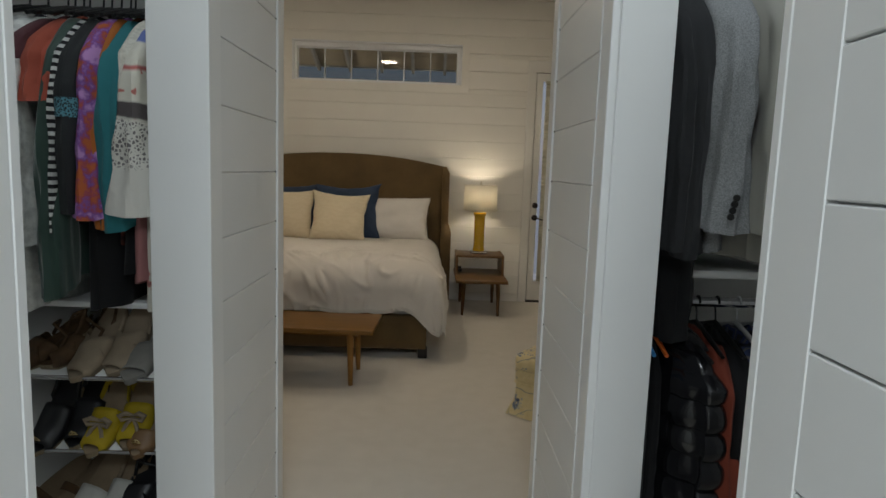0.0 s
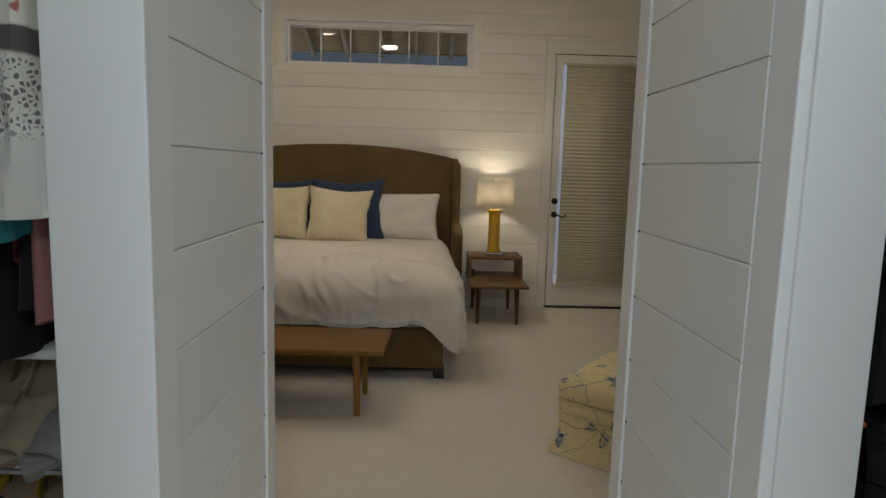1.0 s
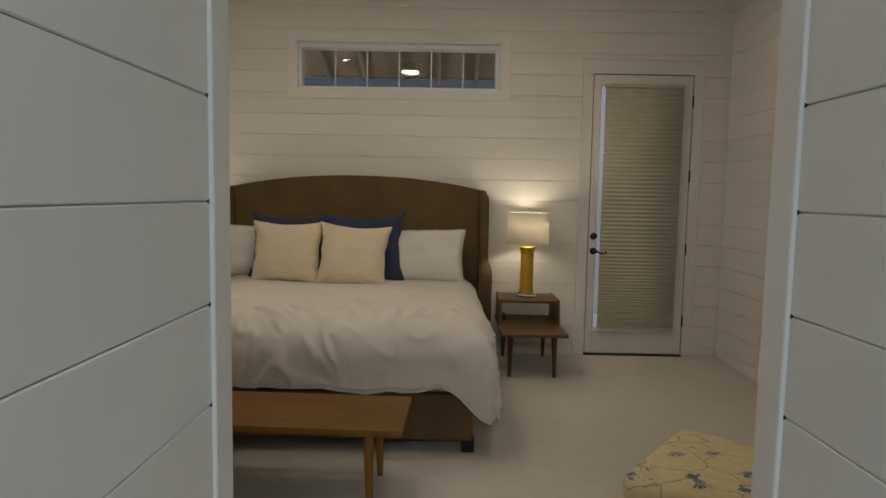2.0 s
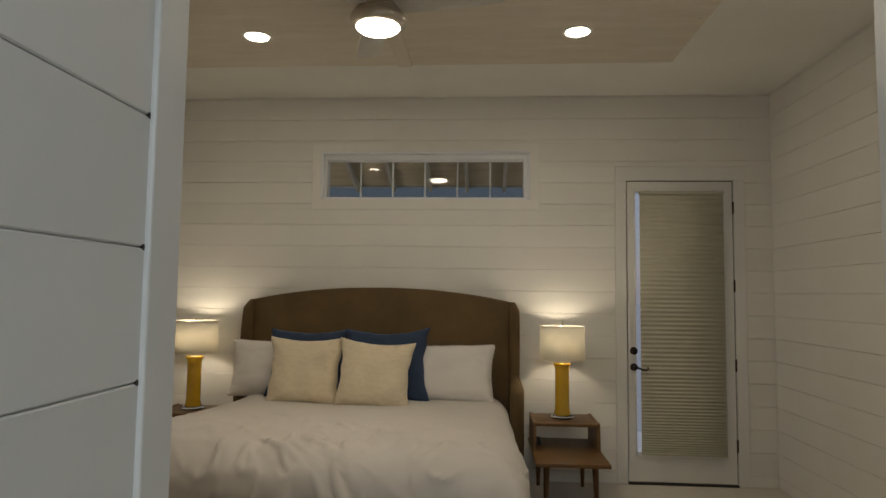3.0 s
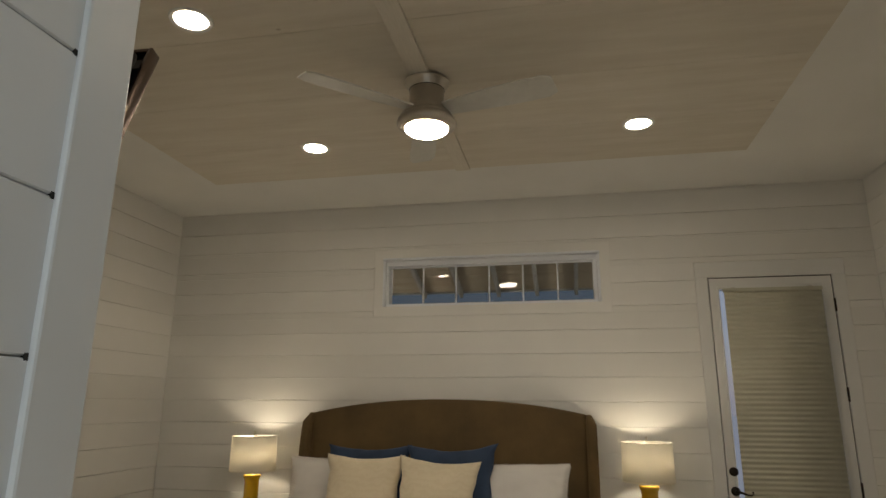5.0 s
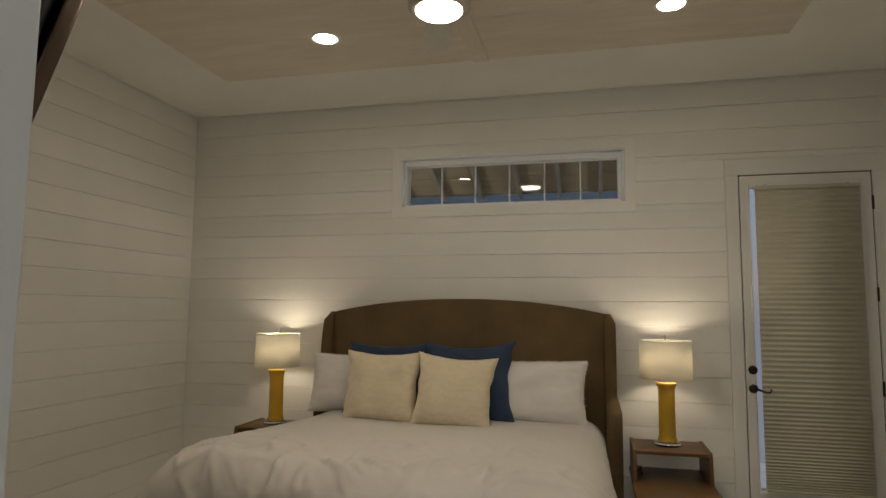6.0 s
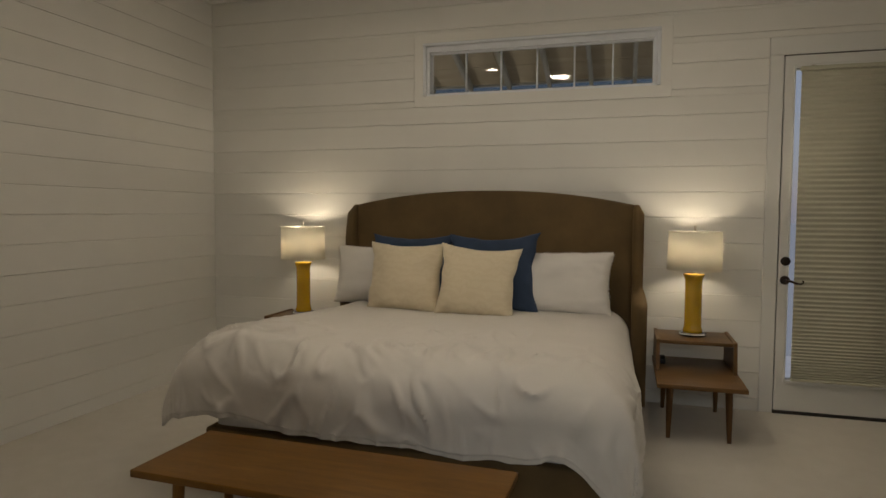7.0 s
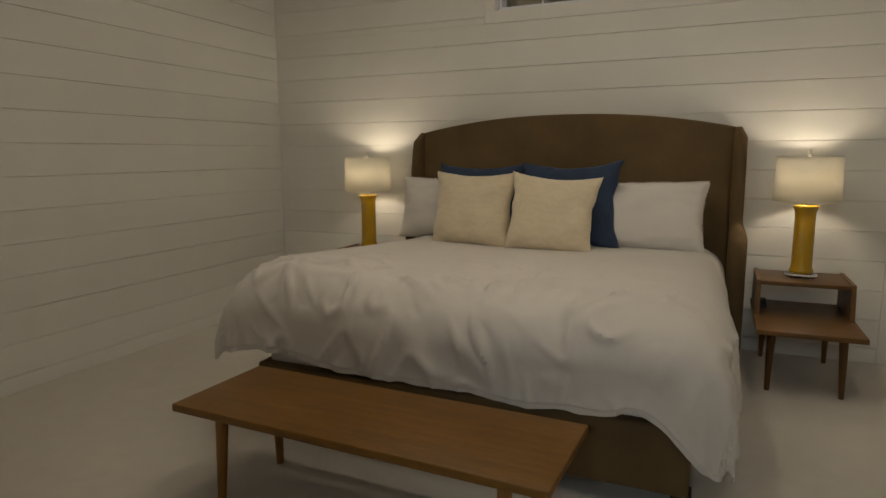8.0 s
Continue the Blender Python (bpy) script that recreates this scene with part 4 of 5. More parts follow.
def table_lamp():
    t = thing("table_lamp", pose(0.567, 6.24, 0.561), "yellow ceramic column lamp with a lit linen drum shade", "lamp", "bedside lamps")
    part("foot", lathe([(0.082, 0.0), (0.086, 0.003), (0.086, 0.02), (0.082, 0.024)], 40), M["acrylic"], t, "clear acrylic disc foot")
    part("column", lathe([(0.060, 0.025), (0.064, 0.030), (0.063, 0.042), (0.057, 0.055), (0.0555, 0.075), (0.055, 0.15), (0.0545, 0.3), (0.055, 0.365), (0.058, 0.388), (0.066, 0.404), (0.069, 0.412), (0.068, 0.420), (0.063, 0.424), (0.02, 0.425)], 40), M["yellow"], t, "glossy yellow ceramic column")
    bm = lathe([(0.012, 0.423), (0.012, 0.45), (0.018, 0.452), (0.018, 0.543), (0.012, 0.545)], 18)
    part("socket", bm, M["steel"], t)
    part("bulb", lathe([(0.012, 0.545), (0.020, 0.563), (0.037, 0.592), (0.040, 0.611), (0.031, 0.633), (0.014, 0.646), (0.001, 0.648)], 20), M["bulb"], t, "glowing warm bulb")
    bm = tube(bmesh.new(), [(0.02, 0, 0.455), (0.05, 0, 0.50), (0.056, 0, 0.56), (0.045, 0, 0.64), (0.012, 0, 0.712), (-0.012, 0, 0.712), (-0.045, 0, 0.64), (-0.056, 0, 0.56), (-0.05, 0, 0.50), (-0.02, 0, 0.455)], 0.0025, 6)
    part("harp", bm, M["steel"], t)
    part("finial", lathe([(0.004, 0.708), (0.008, 0.714), (0.006, 0.722), (0.009, 0.735), (0.007, 0.745), (0.001, 0.747)], 14), M["steel"], t)
    r0, r1, z0, z1 = 0.175, 0.170, 0.448, 0.704
    bm = loft(bmesh.new(), [ring(0, 0, z0, r0, n=48), ring(0, 0, z1, r1, n=48)], cap=False)
    sh = part("shade", bm, M["shade"], t, "linen drum shade lit from within")
    sol = sh.modifiers.new("thickness", "SOLIDIFY")
    sol.thickness = 0.002
    for r, z in ((r0, z0), (r1, z1)):
        bm = bmesh.new()
        pts = ring(0, 0, z, r, n=48)
        tube(bm, pts + pts[:1], 0.003, 6)
        part("shade_rim", bm, M["shade"], sh)
    bm = bmesh.new()
    for k in range(3):
        a = 2 * math.pi * k / 3
        tube(bm, [(0, 0, 0.708), (0.17 * math.cos(a), 0.17 * math.sin(a), 0.702)], 0.002, 6)
    part("spider", bm, M["steel"], sh)
    return t


lamp = table_lamp()
copy_thing(lamp, pose(-2.380, 6.24, 0.561))


# ---- ottoman ----
def ottoman():
    ang = math.degrees(math.atan2(-0.63, 0.77))
    t = thing("ottoman", pose(0.57, 3.27, 0, 0, 0, ang), "square skirted ottoman in yellow floral cotton", "ottoman")
    w, d = 0.78, 0.65
    n = 26
    def rr(x0, y0, x1, y1, z, r, wave=0.0):
        pts = []
        for cx, cy, a0 in ((x1 - r, y0 + r, -90), (x1 - r, y1 - r, 0), (x0 + r, y1 - r, 90), (x0 + r, y0 + r, 180)):
            for k in range(6):
                a = radians(a0 + 18 * k)
                pts.append((cx + r * math.cos(a), cy + r * math.sin(a), z))
        return pts
    part("skirt", loft(bmesh.new(), [rr(-0.026, -0.024, w + 0.024, d + 0.024, 0.004, 0.02), rr(0.006, 0.006, w - 0.006, d - 0.006, 0.10, 0.03), rr(0.012, 0.012, w - 0.012, d - 0.012, 0.195, 0.03)]), M["floral"], t)
    part("band", loft(bmesh.new(), [rr(0.014, 0.014, w - 0.014, d - 0.014, 0.195, 0.03), rr(0.004, 0.004, w - 0.004, d - 0.004, 0.215, 0.035), rr(0.004, 0.004, w - 0.004, d - 0.004, 0.25, 0.035), rr(0.016, 0.016, w - 0.016, d - 0.016, 0.268, 0.035)]), M["floral"], t)
    rows = [(0.016, 0.268), (0.0, 0.285), (-0.002, 0.33), (0.006, 0.358), (0.028, 0.376), (0.08, 0.390), (0.16, 0.398), (0.26, 0.402)]
    part("cushion", loft(bmesh.new(), [rr(i, i, w - i, d - i, z, 0.045) for i, z in rows]), M["floral"], t)
    for z in (0.196, 0.268):
        pts = rr(0.006, 0.006, w - 0.006, d - 0.006, z, 0.03)
        part("welt", tube(bmesh.new(), pts + pts[:1], 0.005, 6), M["floral"], t)


ottoman()


# ---- closet bays ----
SHOE_Z = (0.780, 0.557, 0.337)


def shoe_slope(z):
    return pose(0, 1.50, z, 25)


for side, nm in ((-1, "west"), (1, "east")):
    a, b = sorted((side * 0.684, side * 2.2))
    if side < 0:
        sh = thing("closet_shelf", pose(0, 0, 0.985), "white melamine closet shelf", "shelf", "closet shelves")
        part("board", boxes((a, 1.56, -0.012, b, 2.048, 0.006), bevel=0.002, seg=1), M["trim"], sh)
        for z in SHOE_Z:
            sh = thing("shoe_shelf", shoe_slope(z), "sloping white shoe shelf with a chrome front rail", "shelf", "closet shelves")
            part("board", boxes((a, 0.0, -0.014, b, 0.41, 0.0), bevel=0.002, seg=1), M["trim"], sh)
            part("rail", tube(bmesh.new(), [(a, -0.010, 0.008), (b, -0.010, 0.008)], 0.006, 8), M["chrome"], sh, "thin chrome rail")
    else:
        sh = thing("closet_shelf", pose(0, 0, 1.125), "white melamine closet shelf above the lower rod", "shelf", "closet shelves")
        part("board", boxes((a, 1.60, -0.012, b, 2.048, 0.012), bevel=0.002, seg=1), M["trim"], sh)
        solid("closet_rod", tube(bmesh.new(), [(a, 1.70, 1.02), (b, 1.70, 1.02)], 0.016, 14), M["chrome"], "round chrome closet rod under the shelf", "closet rod", "closet rods")
    solid("closet_rod", tube(bmesh.new(), [(a, 1.72, 1.925 if side < 0 else 2.06), (b, 1.72, 1.925 if side < 0 else 2.06)], 0.016, 14), M["chrome"], "round chrome closet rod full of hangers", "closet rod", "closet rods")
    sh = thing("closet_shelf", pose(0, 0, 2.09 if side < 0 else 2.18), "white melamine closet shelf above the clothes", "shelf", "closet shelves")
    part("board", boxes((a, 1.62, -0.012, b, 2.048, 0.012), bevel=0.002, seg=1), M["trim"], sh)

HANG = {}


def hanger(x, y, z_rod, color, seed):
    """A plastic hanger, its arms along y."""
    if color not in HANG:
        HANG[color] = plain("hanger_" + color, {"black": (0.012, 0.012, 0.012), "orange": (0.6, 0.12, 0.02), "blue": (0.05, 0.25, 0.55), "green": (0.03, 0.08, 0.06), "white": (0.6, 0.6, 0.6)}[color], 0.35)
    bm = bmesh.new()
    hook = [(0, 0.018 * math.sin(radians(a)), 0.0195 * math.cos(radians(a))) for a in range(-95, 125, 20)]
    tube(bm, [(0, 0, -0.07), (0, 0.004, -0.035)] + hook[::-1], 0.003, 6)
    tube(bm, [(0, -0.20, -0.125), (0, -0.12, -0.10), (0, 0, -0.066), (0, 0.12, -0.10), (0, 0.20, -0.125)], [0.006, 0.008, 0.009, 0.008, 0.006], 8)
    solid("hanger", bm, HANG[color], color + " hanger hooked on the closet rod", "hanger", "hangers", at=pose(x, y, z_rod, 0, 0, seed))


def garment(name, label, category, material, x, hem, z_rod=None, y=1.72, depth=0.20, thick=0.05, sleeve=None, cuff=0.045, lean=0.0, seed=0, hook="black", puff=0.0, extra=None, wide=0.62, group="hung clothes"):
    """Clothes on a hanger, seen edge-on: a folded body with a hanging sleeve towards the room."""
    z_rod = z_rod or (1.925 if x < 0 else 2.06)
    top = z_rod - (0.098 if x < 0 else 0.080)
    t = thing(name, pose(x, y, hem, 0, 0, lean), label, category, group)
    n, rows = 56, (120 if puff else 40)
    rings = []
    for j in range(rows + 1):
        f = j / rows
        z = top - (top - hem) * f
        g = min(1.0, (top - z) / 0.12)
        half = 0.05 + (depth - 0.05) * g ** 0.7
        half *= 1 + 0.10 * f
        tk = thick / 2 * (0.5 + 0.5 * g) * (1 + 0.35 * f)
        pts = []
        for i in range(n):
            a = 2 * math.pi * i / n
            c, s = math.cos(a), math.sin(a)
            w = 1 + (0.30 * math.sin(5 * a + seed * 2.3 + 1.2 * f) + 0.22 * math.sin(9 * a + seed)) * f * 0.9
            w += 0.40 * noise.noise(Vector((c * 1.5 + seed * 3.7, s * 4.5, z * 2.2))) + 0.25 * noise.noise(Vector((c * 3, s * 9 + seed, z * 6)))
            if puff:
                w *= 1 + puff * abs(math.sin(math.pi * (top - z) / 0.083)) ** 0.5
            px = tk * math.copysign(abs(c) ** 0.7, c) * w
            py = half * s + 0.012 * f * math.sin(seed * 4 + 3 * a)
            if puff:
                py *= 0.93 + 0.5 * puff * abs(math.sin(math.pi * (top - z) / 0.083)) ** 0.5
            pts.append((px, py, z - hem + 0.012 * f * math.sin(2 * a + seed)))
        rings.append(pts)
    part("body", loft(bmesh.new(), rings), material, t)
    if name == "trousers":
        part("waistband", loft(bmesh.new(), [[(px * 1.06, py * 1.01, z + 0.003) for px, py, z in q] for q in rings[1:4]]), material, t)
    elif puff:
        part("collar", loft(bmesh.new(), [[(px * 1.10, py * 1.06, z + 0.012) for px, py, z in q] for q in rings[0:9:2]]), material, t)
    if sleeve:
        rings = []
        z0 = top - 0.03
        count = 100 if puff else 36
        for j in range(count + 1):
            f = j / count
            z = z0 - (z0 - sleeve) * f
            slope = min(1.0, (z0 - z) / 0.11) ** 0.7
            cy = -depth * (0.62 + 0.38 * slope) + 0.035 - 0.075 * math.sin(min(1.0, f * 2.2) * math.pi / 2) - 0.01 * f + 0.008 * math.sin(seed + 5 * f)
            r = (0.055 * (1 - f) + cuff * f)
            ring_pts = []
            for i in range(32):
                a = 2 * math.pi * i / 32
                w = 1 + 0.12 * math.sin(3 * a + seed + 4 * f) + 0.09 * math.sin(8 * a + seed * 3 + 2.5 * math.sin(3 * f + seed)) * min(1.0, f * 3) + 0.22 * noise.noise(Vector((math.cos(a) * 1.3 + seed * 5.1, math.sin(a) * 1.3, z * 5))) + 0.05 * math.sin(22 * f + 2 * a + seed) * (1 if 0.3 < f < 0.8 else 0.3)
                if puff:
                    w *= 1 + puff * abs(math.sin(math.pi * (z0 - z) / 0.083)) ** 0.5
                ring_pts.append((wide * r * math.cos(a) * w + 0.005 * math.sin(3 * f + seed), cy + r * 1.05 * math.sin(a) * w, z - hem + 0.02 * f * math.sin(a)))
            rings.append(ring_pts)
        arm = part("sleeve", loft(bmesh.new(), rings), material, t)
        if extra == "buttons":
            for k in range(4):
                part("button", lathe([(0.001, 0), (0.009, 0.001), (0.009, 0.006), (0.001, 0.007)], 12), M["tv"], arm, "dark sleeve button").matrix_local = pose(-0.012 + 0.004 * k, -depth - 0.048 - cuff * 1.06, sleeve - hem + 0.03 + k * 0.017, 90, 0, 0)
        if extra == "band":
            part("embroidered_band", loft(bmesh.new(), [[(0.62 * cuff * 1.16 * math.cos(2 * math.pi * i / 16), -depth - 0.045 + cuff * 1.2 * math.sin(2 * math.pi * i / 16), z) for i in range(16)] for z in (sleeve - hem + 0.235, sleeve - hem + 0.285)]), M["band"], arm, "turquoise embroidered band")
    if hook:
        hanger(x, y, z_rod, hook, lean)
    return t


def banded_knit():
    """Cream knit with a rose print, a blue and a dark band, and open crochet below."""
    m, nt, b = nodes_of("cream_banded_knit")
    v = tex_coord(nt)
    xyz = nt.nodes.new("ShaderNodeSeparateXYZ")
    nt.links.new(v, xyz.inputs[0])
    height = math_node(nt, "ADD", math_node(nt, "ADD", xyz.outputs["Z"], math_node(nt, "MULTIPLY", noise_tex(nt, v, 9, 2), 0.04)), 0.2)
    rose = ramp(nt, noise_tex(nt, v, 21, 3), [(0.30, (0.30, 0.13, 0.12)), (0.37, (0.50, 0.16, 0.13)), (0.41, (0.66, 0.63, 0.54)), (0.8, (0.72, 0.69, 0.60))])
    cells = nt.nodes.new("ShaderNodeTexVoronoi")
    cells.feature = "DISTANCE_TO_EDGE"
    cells.inputs["Scale"].default_value = 95
    nt.links.new(v, cells.inputs["Vector"])
    crochet = ramp(nt, cells.outputs["Distance"], [(0.12, (0.66, 0.64, 0.58)), (0.24, (0.16, 0.145, 0.145))])
    lower = ramp(nt, height, [(0.33, (1, 1, 1)), (0.335, (0, 0, 0))])
    hem = ramp(nt, height, [(0.20, (1, 1, 1)), (0.22, (0, 0, 0))])
    dark = ramp(nt, height, [(0.335, (0, 0, 0)), (0.34, (1, 1, 1)), (0.375, (1, 1, 1)), (0.38, (0, 0, 0))])
    blue = ramp(nt, height, [(0.54, (0, 0, 0)), (0.545, (1, 1, 1)), (0.58, (1, 1, 1)), (0.585, (0, 0, 0))])
    red = ramp(nt, height, [(0.455, (0, 0, 0)), (0.46, (1, 1, 1)), (0.467, (1, 1, 1)), (0.472, (0, 0, 0))])
    col = mix(nt, lower, rose, crochet)
    col = mix(nt, hem, col, (0.60, 0.58, 0.53))
    col = mix(nt, dark, col, (0.10, 0.085, 0.085))
    col = mix(nt, blue, col, (0.13, 0.17, 0.42))
    col = mix(nt, red, col, (0.48, 0.14, 0.13))
    nt.links.new(col, b.inputs["Base Color"])
    b.inputs["Roughness"].default_value = 0.95
    bump(nt, b, noise_tex(nt, v, 300, 2), 0.3, 0.003)
    return m


K = {}
K["white"] = patterned("white_lace", [(0.35, (0.56, 0.57, 0.55)), (0.6, (0.76, 0.77, 0.74))], 45, "noise")
K["ivory"] = patterned("ivory_knit", [(0.3, (0.52, 0.50, 0.43)), (0.6, (0.68, 0.66, 0.58))], 90, "noise")
K["sprig"] = patterned("cream_rose_print", [(0.30, (0.25, 0.12, 0.11)), (0.36, (0.50, 0.17, 0.14)), (0.41, (0.66, 0.63, 0.55)), (0.8, (0.72, 0.69, 0.61))], 20, "noise")
K["lace"] = banded_knit()
K["maroon"] = fabric("maroon_jersey", (0.085, 0.026, 0.032), crease=0.4)
K["navy"] = fabric("navy_jersey", (0.0084, 0.0096, 0.0168), crease=0.4)
K["salmon"] = fabric("salmon_wool", (0.40, 0.085, 0.05), 0.1, 300)
K["black"] = fabric("black_cotton", (0.0048, 0.0048, 0.0060), crease=0.4)
K["green"] = fabric("bottle_green_satin", (0.0168, 0.0510, 0.0372), 0.15, 500, 0.4, 0.6, 5, 0.5)
K["stripe"] = patterned("black_white_stripes", [(0.48, (0.01, 0.01, 0.012)), (0.52, (0.68, 0.68, 0.66))], 15.0, "Z")
K["charcoal"] = fabric("charcoal_jersey", (0.0180, 0.0198, 0.0216), crease=0.4)
K["purple"] = patterned("violet_orange_floral", [(0.36, (0.50, 0.12, 0.035)), (0.44, (0.36, 0.07, 0.10)), (0.52, (0.22, 0.09, 0.34)), (0.62, (0.50, 0.26, 0.55))], 26, "noise")
K["orange"] = fabric("orange_knit", (0.42, 0.13, 0.02), 0.1, 260)
K["teal"] = fabric("teal_knit", (0.022, 0.17, 0.19), 0.1, 260, crease=0.4)
K["wine"] = patterned("wine_print", [(0.4, (0.05, 0.012, 0.012)), (0.6, (0.16, 0.035, 0.02))], 22, "noise")
K["pink"] = patterned("dusty_pink_rib", [(0.35, (0.30, 0.12, 0.12)), (0.65, (0.42, 0.19, 0.18))], 120, "Z")
K["violet"] = patterned("blue_violet_print", [(0.4, (0.10, 0.12, 0.30)), (0.5, (0.25, 0.24, 0.44)), (0.6, (0.55, 0.55, 0.58))], 30, "noise")
K["darkgrey"] = fabric("dark_grey_wool", (0.0156, 0.0162, 0.0180), 0.15, 350)
K["tweed"] = patterned("light_grey_tweed", [(0.35, (0.17, 0.175, 0.18)), (0.65, (0.31, 0.315, 0.32))], 300, "noise", 0.95)
K["plaid"] = checked("red_plaid", (0.17, 0.016, 0.018), (0.04, 0.018, 0.045), (0.36, 0.37, 0.44))
K["khaki"] = fabric("stone_twill", (0.32, 0.31, 0.27), 0.06, 350, 0.2, 0.85, 4, 0.3)
K["midgrey"] = fabric("slate_wool", (0.0600, 0.0630, 0.0690), 0.1, 350)
K["puffer"] = plain("black_nylon", (0.010, 0.010, 0.012), 0.22, 0.1, 12, 0.3)
K["rust"] = fabric("rust_fleece", (0.24, 0.045, 0.022), 0.12, 220)
K["flannel"] = checked("blue_flannel", (0.03, 0.035, 0.05), (0.05, 0.075, 0.20), (0.20, 0.19, 0.16), 17.0)
K["cord"] = fabric("dark_corduroy", (0.0180, 0.0168, 0.0156), 0.2, 200)
M["band"] = patterned("turquoise_embroidery", [(0.35, (0.02, 0.03, 0.035)), (0.6, (0.10, 0.28, 0.34))], 190, "cells")

# women's side, from the far end to the passage
garment("blouse", "white lace blouse on a black hanger", "blouse", K["white"], -1.165, 1.10, seed=1, sleeve=1.25)
garment("dress", "navy jersey dress on a black hanger", "dress", K["navy"], -1.11, 1.12, seed=2)
garment("dress", "long white lace dress with loose sleeves", "dress", K["white"], -1.05, 0.98, seed=3, sleeve=1.18, cuff=0.085, depth=0.24, wide=0.8)
garment("shirt", "maroon short-sleeved jersey shirt", "shirt", K["maroon"], -1.029, 1.36, seed=4, sleeve=1.57, cuff=0.07)
garment("dress", "black jersey dress on a black hanger", "dress", K["navy"], -1.003, 1.14, seed=5, depth=0.21)
garment("sweater", "salmon short-sleeved wool sweater", "sweater", K["salmon"], -0.985, 1.40, seed=6, sleeve=1.57, cuff=0.085, depth=0.19)
garment("dress", "long bottle green satin dress with gathered cuffs", "dress", K["green"], -0.944, 1.09, seed=7, sleeve=1.05, cuff=0.060, depth=0.225, thick=0.05, wide=0.66)
garment("shirt", "black and white striped shirt", "shirt", K["stripe"], -0.919, 1.23, seed=8, thick=0.014, depth=0.235, sleeve=1.23, cuff=0.05, wide=0.22)
garment("tunic", "charcoal tunic with a turquoise embroidered sleeve", "tunic", K["charcoal"], -0.890, 1.30, seed=9, sleeve=1.28, cuff=0.06, depth=0.22, extra="band")
garment("trousers", "black trousers folded over a hanger", "trousers", K["black"], -0.862, 0.98, seed=10, depth=0.225, thick=0.075)
garment("dress", "violet and orange floral dress", "dress", K["purple"], -0.848, 1.28, seed=11, sleeve=1.265, cuff=0.060, depth=0.215, wide=0.8)
garment("sweater", "orange knitted sweater on a hanger", "sweater", K["orange"], -0.817, 1.22, seed=12, sleeve=1.24, cuff=0.042, depth=0.208)
garment("dress", "wine red printed dress", "dress", K["wine"], -0.803, 1.18, seed=13, thick=0.03)
garment("cardigan", "teal knitted cardigan with long sleeves", "cardigan", K["teal"], -0.780, 1.24, seed=14, sleeve=1.235, cuff=0.048, depth=0.215, wide=0.95)
garment("skirt", "black skirt on a black hanger", "skirt", K["black"], -0.765, 1.10, seed=15, thick=0.08, depth=0.215)
garment("dress", "dusty pink ribbed dress", "dress", K["pink"], -0.735, 1.07, seed=16, depth=0.255, thick=0.05)
garment("cardigan", "cream knitted cardigan with printed lace sleeves", "cardigan", K["lace"], -0.712, 1.40, seed=17, sleeve=1.28, cuff=0.085, depth=0.225, wide=0.80)
garment("blouse", "ivory ribbed blouse on a black hanger", "blouse", K["ivory"], -0.737, 1.42, seed=18, sleeve=1.47, cuff=0.04, depth=0.225, thick=0.03)
garment("blouse", "blue and violet printed blouse", "blouse", K["violet"], -0.712, 1.28, seed=19, sleeve=1.32, thick=0.04)
garment("dress", "long white dress with dark sprigs", "dress", K["sprig"], -0.708, 1.00, seed=20, thick=0.035, depth=0.235)

# men's side: jackets above, the lower rod below the shelf
garment("jacket", "dark grey wool suit jacket", "jacket", K["darkgrey"], 0.745, 1.20, seed=21, sleeve=1.23, cuff=0.06, thick=0.08, depth=0.20)
garment("jacket", "dark grey wool suit jacket with sleeve buttons", "jacket", K["darkgrey"], 0.777, 1.20, seed=22, sleeve=1.21, cuff=0.062, thick=0.07, depth=0.20, wide=0.8)
garment("jacket", "light grey tweed jacket with sleeve buttons", "jacket", K["tweed"], 0.873, 1.20, seed=23, sleeve=1.285, cuff=0.066, thick=0.085, depth=0.225, extra="buttons", wide=1.12)
garment("shirt", "red plaid shirt between jackets", "shirt", K["plaid"], 0.936, 1.32, seed=24, thick=0.03, depth=0.225)
garment("jacket", "stone coloured twill jacket with sleeve buttons", "jacket", K["khaki"], 1.005, 1.18, seed=25, sleeve=1.28, cuff=0.070, thick=0.09, depth=0.21, extra="buttons", wide=0.95)
garment("jacket", "slate grey wool jacket", "jacket", K["midgrey"], 1.085, 1.22, seed=26, sleeve=1.27, cuff=0.06, thick=0.085, extra="buttons")
garment("jacket", "black wool jacket on a hanger", "jacket", K["black"], 1.17, 1.2, seed=27, sleeve=1.25, thick=0.08)
garment("coat", "long black coat on a black hanger", "coat", K["black"], 0.808, 0.94, seed=28, thick=0.10, depth=0.20)
for x, k, lab, nm, sl, hk, th in ((0.735, "cord", "dark corduroy jacket on a blue hanger", "jacket", 0.50, "blue", 0.05), (0.772, "black", "black shirt on an orange hanger", "shirt", 0.48, "orange", 0.05),
                                  (0.938, "rust", "rust red fleece jacket", "jacket", 0.45, "black", 0.055), (1.0, "black", "black cotton shirt on a black hanger", "shirt", 0.4, "black", 0.06),
                                  (1.07, "flannel", "blue and grey striped flannel shirt", "shirt", 0.42, "white", 0.06), (1.14, "flannel", "blue and grey striped flannel shirt", "shirt", 0.42, "white", 0.06), (1.20, "cord", "dark corduroy jacket on a black hanger", "jacket", 0.45, "black", 0.05)):
    garment(nm, lab, nm, K[k], x, 0.36, 1.02, 1.70, 0.15 if x < 0.8 else 0.19, th, sl if x > 0.8 else None, 0.05, 0, x * 40, hk, wide=0.8)
